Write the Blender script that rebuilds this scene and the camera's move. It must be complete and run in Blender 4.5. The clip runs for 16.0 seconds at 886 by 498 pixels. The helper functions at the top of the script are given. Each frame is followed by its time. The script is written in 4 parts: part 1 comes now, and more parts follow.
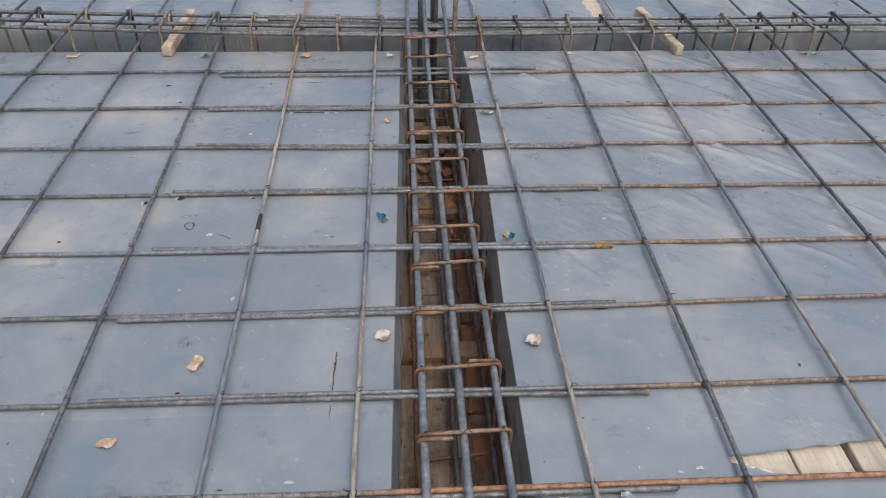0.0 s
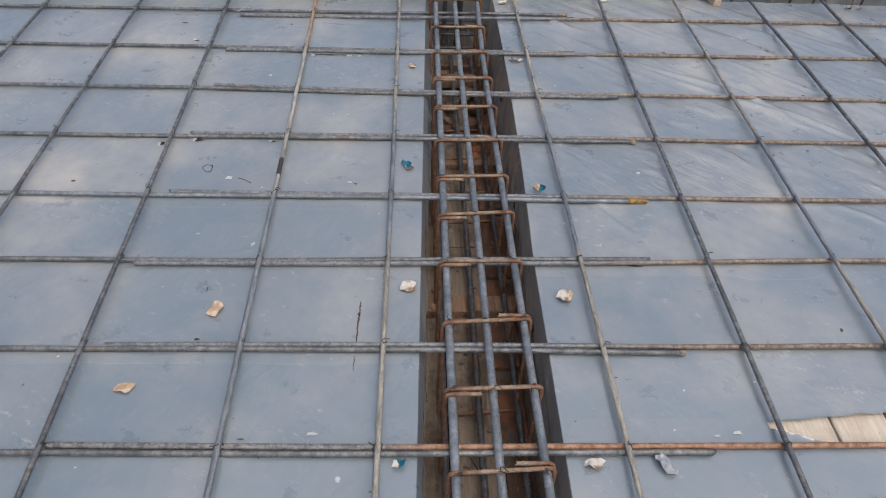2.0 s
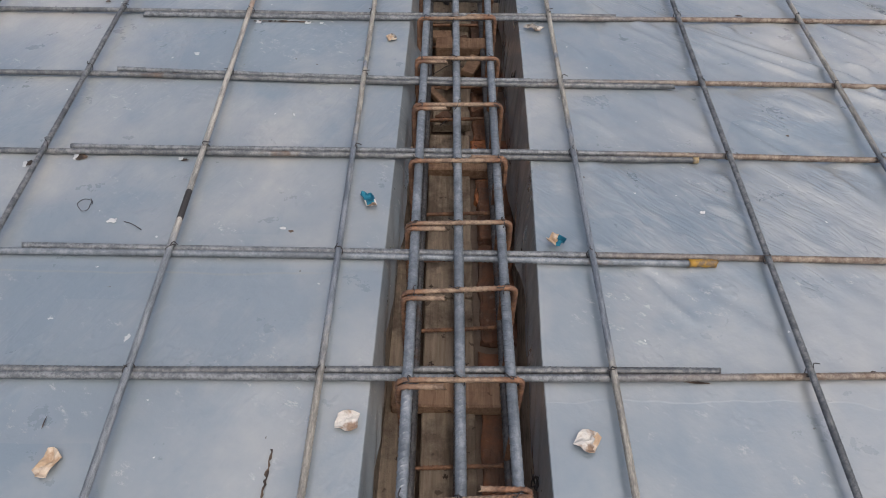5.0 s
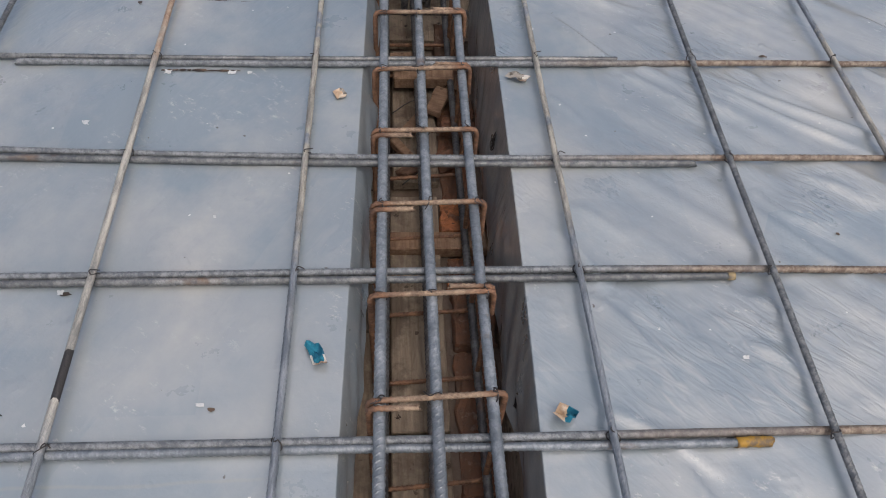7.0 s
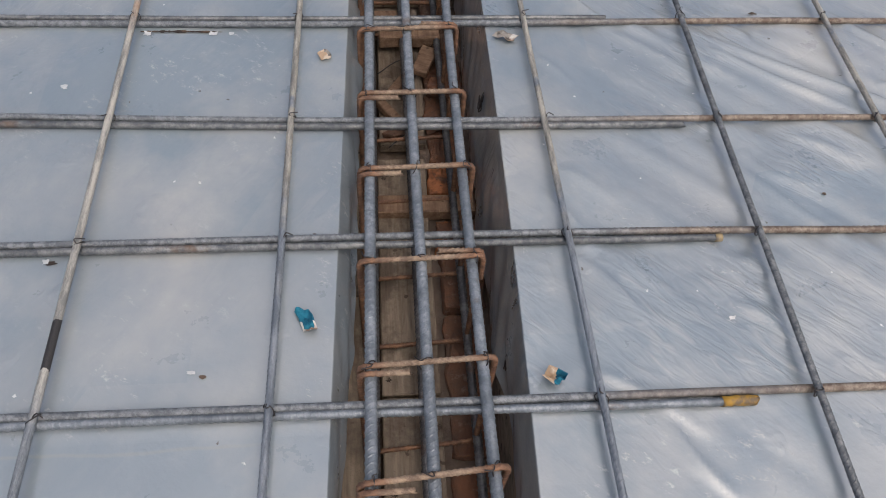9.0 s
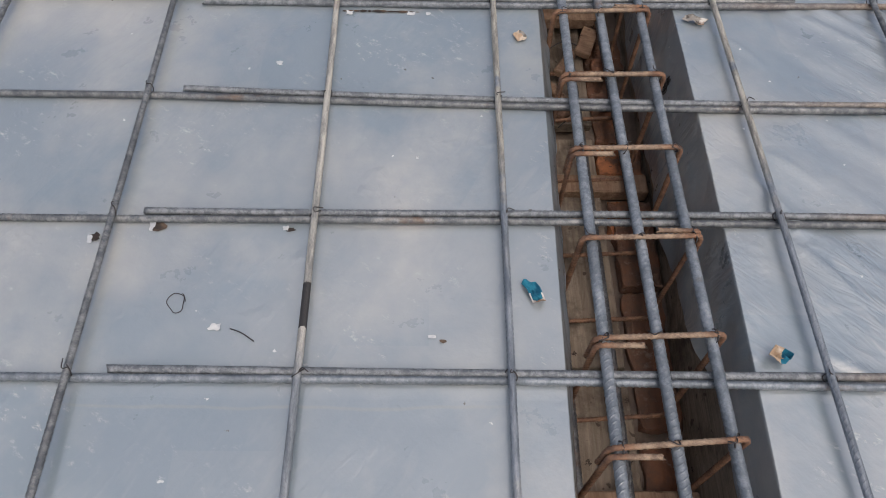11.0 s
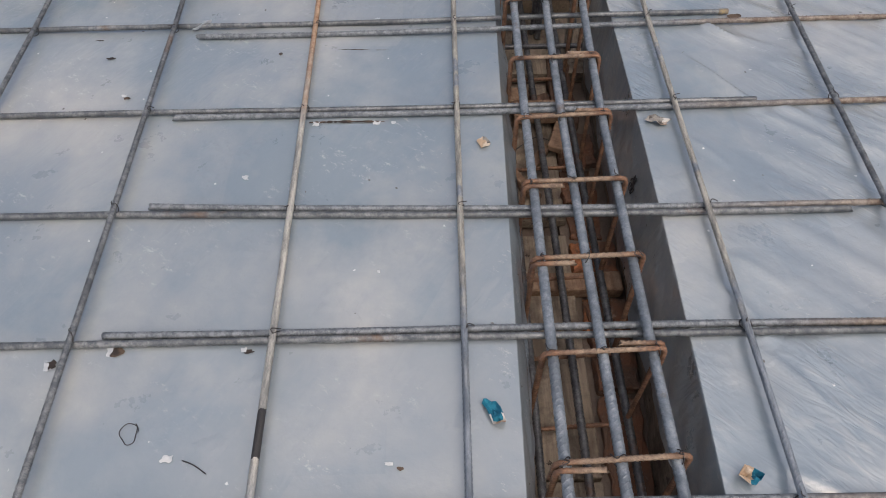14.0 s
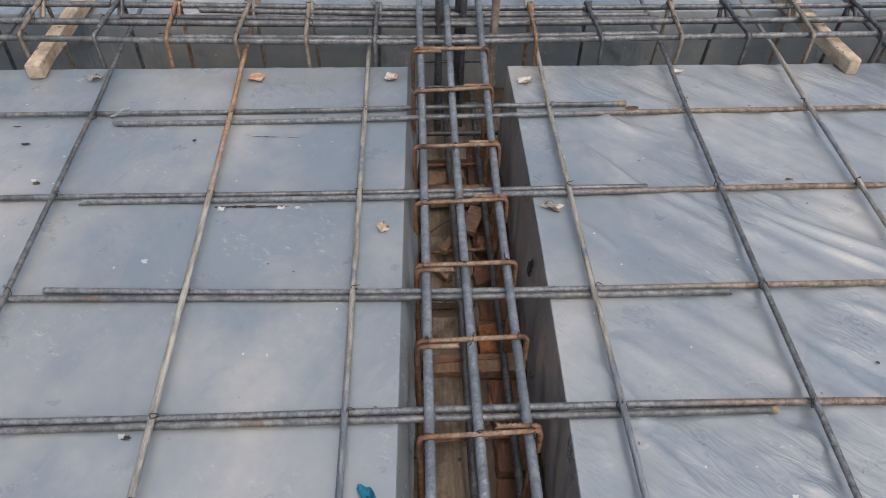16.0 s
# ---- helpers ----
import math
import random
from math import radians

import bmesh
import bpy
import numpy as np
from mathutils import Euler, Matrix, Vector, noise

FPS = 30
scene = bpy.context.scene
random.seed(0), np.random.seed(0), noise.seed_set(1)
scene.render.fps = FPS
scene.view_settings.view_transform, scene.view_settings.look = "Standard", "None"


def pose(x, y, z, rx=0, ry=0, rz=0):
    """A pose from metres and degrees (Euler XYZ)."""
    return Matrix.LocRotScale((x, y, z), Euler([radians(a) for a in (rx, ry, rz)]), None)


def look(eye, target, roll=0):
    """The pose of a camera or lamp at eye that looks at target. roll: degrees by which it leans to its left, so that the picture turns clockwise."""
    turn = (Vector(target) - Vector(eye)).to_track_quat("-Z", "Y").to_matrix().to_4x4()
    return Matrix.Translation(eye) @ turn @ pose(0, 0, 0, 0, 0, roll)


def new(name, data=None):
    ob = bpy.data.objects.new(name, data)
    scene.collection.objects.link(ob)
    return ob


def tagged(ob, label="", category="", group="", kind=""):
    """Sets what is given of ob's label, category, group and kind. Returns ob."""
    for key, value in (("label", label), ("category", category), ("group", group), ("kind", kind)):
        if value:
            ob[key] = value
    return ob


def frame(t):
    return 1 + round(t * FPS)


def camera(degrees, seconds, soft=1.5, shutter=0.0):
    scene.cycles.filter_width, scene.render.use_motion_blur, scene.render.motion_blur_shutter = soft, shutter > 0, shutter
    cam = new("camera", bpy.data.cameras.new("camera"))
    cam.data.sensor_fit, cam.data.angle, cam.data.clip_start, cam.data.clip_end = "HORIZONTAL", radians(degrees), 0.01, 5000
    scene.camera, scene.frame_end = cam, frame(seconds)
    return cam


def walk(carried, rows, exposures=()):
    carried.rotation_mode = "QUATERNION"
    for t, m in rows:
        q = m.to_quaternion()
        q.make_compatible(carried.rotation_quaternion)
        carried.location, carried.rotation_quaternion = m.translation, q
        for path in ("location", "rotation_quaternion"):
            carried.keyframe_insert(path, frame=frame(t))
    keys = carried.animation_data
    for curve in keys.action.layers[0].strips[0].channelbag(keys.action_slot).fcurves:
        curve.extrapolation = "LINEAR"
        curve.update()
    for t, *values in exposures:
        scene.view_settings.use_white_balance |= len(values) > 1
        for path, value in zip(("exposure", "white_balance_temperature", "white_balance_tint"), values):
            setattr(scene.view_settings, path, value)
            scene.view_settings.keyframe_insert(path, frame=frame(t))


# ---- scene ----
cam = camera(63.4, 16.0, soft=0.3)
PATH = [
    (0, (-0.1, -1.296, 1.041), (0.017, 0.261, -0.21), 1.6),
    (0.5, (-0.101, -1.296, 1.038), (0.02, 0.241, -0.236), 1.9),
    (1, (-0.104, -1.298, 1.037), (0.016, 0.217, -0.264), 2.3),
    (1.5, (-0.112, -1.29, 1.03), (-0.002, 0.203, -0.296), 2.7),
    (2, (-0.139, -1.258, 0.991), (-0.044, 0.222, -0.351), 2.9),
    (2.5, (-0.174, -1.207, 0.926), (-0.072, 0.258, -0.433), 3.2),
    (3, (-0.189, -1.175, 0.901), (-0.077, 0.275, -0.472), 3.2),
    (3.5, (-0.165, -1.111, 0.88), (-0.05, 0.323, -0.509), 3.3),
    (4, (-0.091, -0.935, 0.844), (-0.018, 0.482, -0.565), 2.4),
    (4.2, (-0.071, -0.886, 0.843), (-0.064, 0.512, -0.587), 0.9),
    (6.3, (-0.013, -0.471, 0.803), (0.024, 0.774, -0.761), 2.5),
    (6.5, (-0.016, -0.428, 0.805), (0.033, 0.8, -0.773), 2.9),
    (7, (-0.046, -0.327, 0.794), (0.089, 0.887, -0.789), 4.6),
    (7.5, (-0.004, -0.292, 0.781), (0.161, 0.905, -0.813), 5.4),
    (8, (0.031, -0.293, 0.781), (0.204, 0.874, -0.834), 5.7),
    (8.5, (0.007, -0.304, 0.787), (0.18, 0.836, -0.847), 5.8),
    (9, (-0.048, -0.319, 0.797), (0.121, 0.799, -0.852), 5.8),
    (9.5, (-0.108, -0.331, 0.808), (0.042, 0.768, -0.857), 5.0),
    (10, (-0.168, -0.339, 0.814), (-0.05, 0.742, -0.865), 4.0),
    (10.2, (-0.197, -0.339, 0.814), (-0.091, 0.733, -0.871), 3.7),
    (12.3, (-0.303, -0.316, 0.837), (-0.376, 0.766, -0.844), -0.3),
    (12.5, (-0.297, -0.307, 0.839), (-0.367, 0.799, -0.826), -0.6),
    (13, (-0.275, -0.281, 0.83), (-0.333, 0.846, -0.821), -2.2),
    (13.5, (-0.241, -0.279, 0.846), (-0.263, 0.906, -0.765), -1.9),
    (14, (-0.203, -0.274, 0.851), (-0.205, 0.946, -0.733), -1.1),
    (14.5, (-0.162, -0.273, 0.854), (-0.14, 0.98, -0.706), -0.2),
    (15, (-0.119, -0.272, 0.864), (-0.072, 1.027, -0.656), 0.7),
    (15.5, (-0.09, -0.275, 0.872), (-0.024, 1.056, -0.619), 1.2),
    (16, (-0.078, -0.284, 0.877), (-0.002, 1.095, -0.57), 1.3),
]
walk(cam, [(t, look(eye, target, roll)) for t, eye, target, roll in PATH])

# ---- light ----
world = bpy.data.worlds.new("overcast_sky")
scene.world = world
world.use_nodes = True
wn = world.node_tree
sky = wn.nodes.new("ShaderNodeTexSky")
sky.sky_type = "NISHITA"
sky.sun_disc = False
SUN_EL, SUN_AZ = radians(64), radians(150)
sky.sun_elevation, sky.sun_rotation = SUN_EL, SUN_AZ
sky.air_density, sky.dust_density, sky.ozone_density = 0.9, 6.0, 0.8
wn.nodes["Background"].inputs["Strength"].default_value = 0.122
wn.links.new(sky.outputs[0], wn.nodes["Background"].inputs["Color"])
sun = new("sun", bpy.data.lights.new("sun", "SUN"))
sun.data.energy, sun.data.angle, sun.data.color = 0.5, radians(120), (1.0, 0.93, 0.84)
sun.matrix_basis = look((0, 0, 0), (-math.sin(SUN_AZ) * math.cos(SUN_EL), -math.cos(SUN_AZ) * math.cos(SUN_EL), -math.sin(SUN_EL)))
sun.location = (0, 0, 12)
scene.view_settings.exposure = 0.42

# ---- materials ----


class Mat:
    """A node material with short calls."""

    def __init__(self, name, rough=0.6, metal=0.0, spec=0.5):
        self.m = bpy.data.materials.new(name)
        self.m.use_nodes = True
        self.t = self.m.node_tree
        self.b = self.t.nodes["Principled BSDF"]
        self.b.inputs["Roughness"].default_value = rough
        self.b.inputs["Metallic"].default_value = metal
        self.b.inputs["Specular IOR Level"].default_value = spec
        self.co = self.t.nodes.new("ShaderNodeTexCoord").outputs["Object"]

    def link(self, a, b):
        self.t.links.new(a, b)

    def mapped(self, scale=(1, 1, 1), rot=(0, 0, 0), loc=(0, 0, 0)):
        out = self.co
        for key, value in (("Rotation", rot), ("Scale", scale), ("Location", loc)):
            n = self.t.nodes.new("ShaderNodeMapping")
            n.inputs[key].default_value = value
            self.link(out, n.inputs["Vector"])
            out = n.outputs[0]
        return out

    def specks(self, scale, size, share, loc=(0, 0, 0)):
        """Scattered small spots: one in so many cells, of a size in cells."""
        n = self.t.nodes.new("ShaderNodeTexVoronoi")
        n.inputs["Scale"].default_value = scale
        self.link(self.mapped(loc=loc), n.inputs["Vector"])
        sep = self.t.nodes.new("ShaderNodeSeparateColor")
        self.link(n.outputs["Color"], sep.inputs[0])
        wob = self.math("ADD", n.outputs["Distance"], self.ramp(self.noise(scale * 14, 3), 0.3, 0.7, -size * 0.7, size * 0.7))
        return self.math("MULTIPLY", self.ramp(wob, size, size * 0.75), self.math("GREATER_THAN", sep.outputs[0], 1 - share))

    def noise(self, scale, detail=4.0, rough=0.55, vec=None, distort=0.0):
        n = self.t.nodes.new("ShaderNodeTexNoise")
        n.inputs["Scale"].default_value, n.inputs["Detail"].default_value = scale, detail
        n.inputs["Roughness"].default_value, n.inputs["Distortion"].default_value = rough, distort
        self.link(vec or self.co, n.inputs["Vector"])
        return n.outputs["Fac"]

    def ramp(self, fac, lo, hi, a=0.0, b=1.0):
        n = self.t.nodes.new("ShaderNodeMapRange")
        for k, v in zip(("From Min", "From Max", "To Min", "To Max"), (lo, hi, a, b)):
            n.inputs[k].default_value = v
        self.link(fac, n.inputs["Value"])
        return n.outputs[0]

    def mix(self, fac, a, b):
        n = self.t.nodes.new("ShaderNodeMix")
        n.data_type = "RGBA"
        for key, v in ((0, fac), (6, a), (7, b)):
            if isinstance(v, (int, float)):
                n.inputs[key].default_value = v
            elif isinstance(v, tuple):
                n.inputs[key].default_value = (*v, 1)
            else:
                self.link(v, n.inputs[key])
        return n.outputs[2]

    def math(self, op, a, b=0.0):
        n = self.t.nodes.new("ShaderNodeMath")
        n.operation = op
        for i, v in enumerate((a, b)):
            if isinstance(v, (int, float)):
                n.inputs[i].default_value = v
            else:
                self.link(v, n.inputs[i])
        return n.outputs[0]

    def rand(self):
        return self.t.nodes.new("ShaderNodeObjectInfo").outputs["Random"]

    def color(self, c):
        if isinstance(c, tuple):
            self.b.inputs["Base Color"].default_value = (*c, 1)
        else:
            self.link(c, self.b.inputs["Base Color"])
        return self

    def rough(self, r):
        self.link(r, self.b.inputs["Roughness"])
        return self

    def bump(self, height, strength=0.3, dist=0.002):
        n = self.t.nodes.new("ShaderNodeBump")
        n.inputs["Strength"].default_value, n.inputs["Distance"].default_value = strength, dist
        self.link(height, n.inputs["Height"])
        self.link(n.outputs[0], self.b.inputs["Normal"])
        return self


def sheet_material(name, diagonal):
    """Grey plastic film: dusty patches, rub marks and fine wrinkles."""
    s = Mat(name, 0.36, 0.0, 0.5)
    s.b.inputs["IOR"].default_value = 1.55
    s.b.inputs["Coat Weight"].default_value, s.b.inputs["Coat Roughness"].default_value, s.b.inputs["Coat IOR"].default_value = 1.0, 0.14, 2.0
    patches = s.ramp(s.noise(2.6, 6, 0.62), 0.44, 0.66)
    dust = s.mix(s.math("MULTIPLY", patches, 0.95), (0.205, 0.250, 0.282), (0.450, 0.440, 0.405))
    under = s.ramp(s.noise(3.4, 4, 0.6, s.mapped((1, 0.6, 1), loc=(3, 1, 0))), 0.42, 0.60, 0.0, 0.6)
    tone = s.mix(under, dust, (0.165, 0.210, 0.250))
    boards = s.t.nodes.new("ShaderNodeTexVoronoi")
    boards.distance = "CHEBYCHEV"
    boards.inputs["Scale"].default_value = 1.0
    s.link(s.mapped((2.6, 1.3, 1), loc=(0.37, 0.21, 0)), boards.inputs["Vector"])
    cell = s.t.nodes.new("ShaderNodeSeparateColor")
    s.link(boards.outputs["Color"], cell.inputs[0])
    tone = s.mix(s.math("MULTIPLY", cell.outputs[0], 0.28), tone, (0.36, 0.365, 0.355))
    if not diagonal:
        sep = s.t.nodes.new("ShaderNodeSeparateXYZ")
        s.link(s.co, sep.inputs[0])
        wavy = s.math("ADD", sep.outputs[1], s.math("MULTIPLY", s.noise(7, 3), 0.02))
        for y in (-0.032, -0.455):
            band = s.ramp(s.math("ABSOLUTE", s.math("SUBTRACT", wavy, y)), 0.0008, 0.0030, 0.18, 0.0)
            reach = s.ramp(s.math("ABSOLUTE", s.math("ADD", sep.outputs[0], 0.45)), 0.22, 0.30, 1.0, 0.0)
            tone = s.mix(s.math("MULTIPLY", band, reach), tone, (0.42, 0.38, 0.23))
    near = s.t.nodes.new("ShaderNodeSeparateXYZ")
    s.link(s.co, near.inputs[0])
    seam, stray = (-0.192, 0.10) if diagonal else (-0.455, 0.03)
    lap = s.ramp(s.math("ADD", near.outputs[1], s.math("MULTIPLY", s.noise(2.2, 4, 0.6), stray)), seam, seam + 0.006, 0.42, 0.0)
    if diagonal:
        second = s.ramp(s.math("ADD", near.outputs[1], s.math("MULTIPLY", s.noise(3, 3, 0.5), 0.03)), -0.628, -0.622, 0.55, 0.0)
        lap = s.math("MAXIMUM", lap, second)
    joint = s.ramp(s.math("ADD", near.outputs[1], s.math("MULTIPLY", s.noise(2.6, 4, 0.6), 0.03)), -0.018, -0.006, 0.26, 0.0)
    lap = s.math("MAXIMUM", lap, joint)
    tone = s.mix(lap, tone, (0.15, 0.20, 0.245))
    rub = s.ramp(s.noise(42, 8, 0.78, s.mapped((1, 1.9, 1), rot=(0, 0, 0.6))), 0.57, 0.68, 0.0, 0.7)
    rub = s.math("MULTIPLY", rub, s.ramp(s.noise(6, 4, 0.6, s.mapped(loc=(4, 9, 0))), 0.50, 0.62))
    tone = s.mix(rub, tone, (0.56, 0.56, 0.545))
    scuff = s.ramp(s.noise(18, 6, 0.7, s.mapped((0.4, 5, 1), rot=(0, 0, 0.9), loc=(8, 2, 0))), 0.68, 0.74, 0.0, 0.12)
    tone = s.mix(scuff, tone, (0.16, 0.17, 0.18))
    tone = s.mix(s.math("MULTIPLY", s.specks(22, 0.055, 0.28), 0.9), tone, (0.07, 0.06, 0.05))
    tone = s.mix(s.math("MULTIPLY", s.specks(30, 0.06, 0.22, (3, 1, 0)), 0.8), tone, (0.72, 0.71, 0.69))
    tone = s.mix(s.math("MULTIPLY", s.specks(9, 0.05, 0.22, (5, 7, 0)), 0.6), tone, (0.74, 0.73, 0.71))
    s.color(s.mix(0.03, tone, (0.02, 0.022, 0.025)))
    s.rough(s.ramp(s.noise(9, 6, 0.7), 0.3, 0.75, 0.24, 0.46))
    turn = (0, 0, radians(45 if diagonal else -55))
    fine = s.noise(7, 2, 0.5, s.mapped((1.7, 5.0, 1), rot=turn), 1.1)
    long = s.noise(5, 1.5, 0.5, s.mapped((0.5, 2.6, 1), rot=turn, loc=(2, 5, 0)), 0.9)
    where = s.ramp(s.noise(4.2, 3, 0.5, s.mapped(loc=(7, 1, 0))), 0.44, 0.66, 0.08 if diagonal else 0.03, 0.85 if diagonal else 0.30)
    pulled = s.noise(7, 1.5, 0.5, s.mapped((2.6, 8.5, 1), rot=turn, loc=(1, 3, 0)), 1.3)
    if diagonal:
        where = s.math("MULTIPLY", where, s.ramp(near.outputs[1], -0.10, 0.03, 0.10, 1.0))
    # highlights on the wrinkle crests, painted into the colour as pale streaks
    crest = s.math("MULTIPLY", s.ramp(s.math("ADD", s.math("MULTIPLY", pulled, 0.6), s.math("MULTIPLY", fine, 0.4)), 0.49, 0.64, 0.0, 0.30), where)
    s.color(s.mix(crest, tone, (0.52, 0.51, 0.48)))
    height = s.math("ADD", s.math("ADD", fine, s.math("MULTIPLY", long, 2.0)), s.math("MULTIPLY", pulled, 0.8))
    pleat = s.ramp(s.math("ABSOLUTE", s.math("SUBTRACT", pulled, 0.5)), 0.0, 0.10, 0.03, 0.0)
    height = s.math("ADD", height, pleat)
    height = s.math("MULTIPLY", height, where)
    height = s.math("ADD", height, s.math("MULTIPLY", s.noise(8, 6, 0.6), 0.75))
    height = s.math("ADD", height, s.math("MULTIPLY", rub, 0.06))
    height = s.math("SUBTRACT", height, s.math("MULTIPLY", lap, 0.5))
    trodden = s.ramp(s.noise(7.5, 4, 0.6, s.mapped(loc=(2, 6, 0))), 0.60, 0.66)
    if diagonal:
        rim = s.ramp(s.math("ABSOLUTE", s.math("ADD", near.outputs[1], s.math("ADD", s.math("MULTIPLY", s.noise(14, 4), 0.06), 0.512))), 0.012, 0.028, 1.0, 0.0)
        trodden = s.math("MAXIMUM", trodden, s.math("MULTIPLY", rim, s.ramp(near.outputs[0], 0.50, 0.60)))
    crumple = s.t.nodes.new("ShaderNodeTexVoronoi")
    crumple.inputs["Scale"].default_value = 46
    s.link(s.mapped((1, 1.5, 1), rot=(0, 0, 0.7)), crumple.inputs["Vector"])
    height = s.math("ADD", height, s.math("MULTIPLY", s.math("MULTIPLY", crumple.outputs["Distance"], trodden), 0.32))
    s.bump(height, 0.7, 0.010)
    return s.m


def steel_material(name, base, light, rust, amount, metal=0.45, grain=(1, 1, 1)):
    s = Mat(name, 0.5, metal, 0.5)
    body = s.mix(s.ramp(s.noise(75, 8, 0.8, s.mapped(grain)), 0.42, 0.60), base, light)
    body = s.mix(s.ramp(s.noise(11, 5, 0.7, s.mapped(loc=(3, 3, 3))), 0.45, 0.62, 0.0, 0.6), body, tuple(v * 0.6 for v in base))
    mask = s.ramp(s.noise(7.5, 6, 0.7), 0.62 - amount * 0.5, 0.74 - amount * 0.45, 0.0, 0.9)
    s.color(s.mix(mask, body, s.mix(s.noise(90, 3), rust, tuple(v * 0.5 for v in rust))))
    s.rough(s.ramp(s.noise(60, 4), 0.3, 0.7, 0.34, 0.62))
    s.bump(s.noise(260, 4, 0.6), 0.35, 0.0012)
    return s.m


SHEET_L = sheet_material("grey_film_smooth", False)
SHEET_R = sheet_material("grey_film_wrinkled", True)
STEEL = steel_material("blue_grey_steel", (0.155, 0.18, 0.205), (0.29, 0.315, 0.34), (0.24, 0.15, 0.09), 0.0, 0.4)
DUSTY = steel_material("dusty_steel", (0.185, 0.187, 0.182), (0.44, 0.425, 0.385), (0.27, 0.18, 0.11), 0.05, 0.2, (1.3, 0.22, 1.3))
MESH = steel_material("mesh_steel", (0.10, 0.11, 0.12), (0.26, 0.265, 0.262), (0.20, 0.135, 0.095), 0.05, 0.4)
BROWN = steel_material("brown_dusty_steel", (0.20, 0.165, 0.13), (0.38, 0.33, 0.27), (0.27, 0.15, 0.08), 0.16, 0.15)
RUST = steel_material("orange_rusty_steel", (0.185, 0.10, 0.06), (0.42, 0.295, 0.20), (0.34, 0.155, 0.072), 0.26, 0.1)
DARKST = steel_material("dark_steel", (0.07, 0.072, 0.08), (0.17, 0.172, 0.18), (0.17, 0.09, 0.05), 0.10, 0.4)


def painted_bar_material():
    """Dusty bar with a black smear and an orange rusty far length."""
    s = Mat("dusty_bar_with_rusty_end", 0.6, 0.15)
    body = s.mix(s.ramp(s.noise(75, 8, 0.8, s.mapped((1.3, 0.22, 1.3))), 0.42, 0.60), (0.20, 0.20, 0.19), (0.46, 0.44, 0.39))
    sep = s.t.nodes.new("ShaderNodeSeparateXYZ")
    s.link(s.co, sep.inputs[0])
    y = s.math("ADD", sep.outputs[1], s.math("MULTIPLY", s.noise(40, 4), 0.03))
    rust = s.mix(s.ramp(s.noise(55, 7, 0.78), 0.40, 0.60), (0.23, 0.115, 0.06), (0.45, 0.32, 0.215))
    clean = s.mix(s.ramp(s.noise(75, 8, 0.8, s.mapped((1.3, 0.22, 1.3))), 0.42, 0.60), (0.12, 0.14, 0.16), (0.27, 0.29, 0.31))
    body = s.mix(s.ramp(s.math("ADD", sep.outputs[1], s.math("MULTIPLY", s.noise(22, 5, 0.7), 0.08)), 0.03, 0.08), clean, body)
    body = s.mix(s.ramp(s.math("ADD", sep.outputs[1], s.math("MULTIPLY", s.noise(14, 5, 0.7), 0.5)), 0.88, 1.10), body, rust)
    smear = s.math("MULTIPLY", s.math("GREATER_THAN", y, 0.066), s.math("LESS_THAN", y, 0.130))
    s.color(s.mix(smear, body, (0.035, 0.033, 0.033)))
    s.bump(s.noise(260, 4, 0.6), 0.4, 0.0015)
    return s.m


PAINTED = painted_bar_material()


def two_tone_bar_material():
    """Blue-grey bar that is crusted with pale dust farther on."""
    s = Mat("bar_dusty_at_far_end", 0.5, 0.3)
    clean = s.mix(s.ramp(s.noise(75, 8, 0.8, s.mapped((1.3, 0.22, 1.3))), 0.42, 0.60), (0.12, 0.14, 0.165), (0.26, 0.285, 0.315))
    dusty = s.mix(s.ramp(s.noise(75, 8, 0.8, s.mapped((1.3, 0.22, 1.3))), 0.42, 0.60), (0.20, 0.19, 0.17), (0.47, 0.44, 0.375))
    sep = s.t.nodes.new("ShaderNodeSeparateXYZ")
    s.link(s.co, sep.inputs[0])
    s.color(s.mix(s.ramp(s.math("ADD", sep.outputs[1], s.math("MULTIPLY", s.noise(12, 5, 0.7), 0.4)), 0.36, 0.56), s.mix(s.ramp(s.math("ADD", sep.outputs[1], s.math("MULTIPLY", s.noise(9, 5, 0.7), 0.4)), 0.06, -0.06), clean, dusty), s.mix(s.ramp(s.noise(6, 5, 0.7, s.mapped(loc=(5, 2, 1))), 0.56, 0.62), dusty, clean)))
    s.bump(s.noise(260, 4, 0.6), 0.4, 0.0015)
    return s.m


TWO_TONE = two_tone_bar_material()


def worn_link_material():
    """Rusty link whose upper middle is rubbed to a dusty beige."""
    s = Mat("worn_rusty_link", 0.7, 0.1)
    rust = s.mix(s.ramp(s.noise(60, 6, 0.75), 0.40, 0.62), (0.115, 0.062, 0.04), (0.27, 0.145, 0.083))
    pale = s.mix(s.ramp(s.noise(75, 6, 0.75), 0.42, 0.60), (0.17, 0.115, 0.08), (0.34, 0.25, 0.175))
    sep = s.t.nodes.new("ShaderNodeSeparateXYZ")
    s.link(s.co, sep.inputs[0])
    reach = s.math("ADD", s.math("ABSOLUTE", s.math("SUBTRACT", sep.outputs[0], 0.0045)), s.math("MULTIPLY", s.noise(9, 4), 0.10))
    mid = s.math("MULTIPLY", s.ramp(reach, 0.085, 0.115, 1.0, 0.0), s.math("GREATER_THAN", sep.outputs[2], -0.02))
    s.color(s.mix(mid, rust, pale))
    s.bump(s.noise(260, 4, 0.6), 0.4, 0.0015)
    return s.m


LINK = worn_link_material()


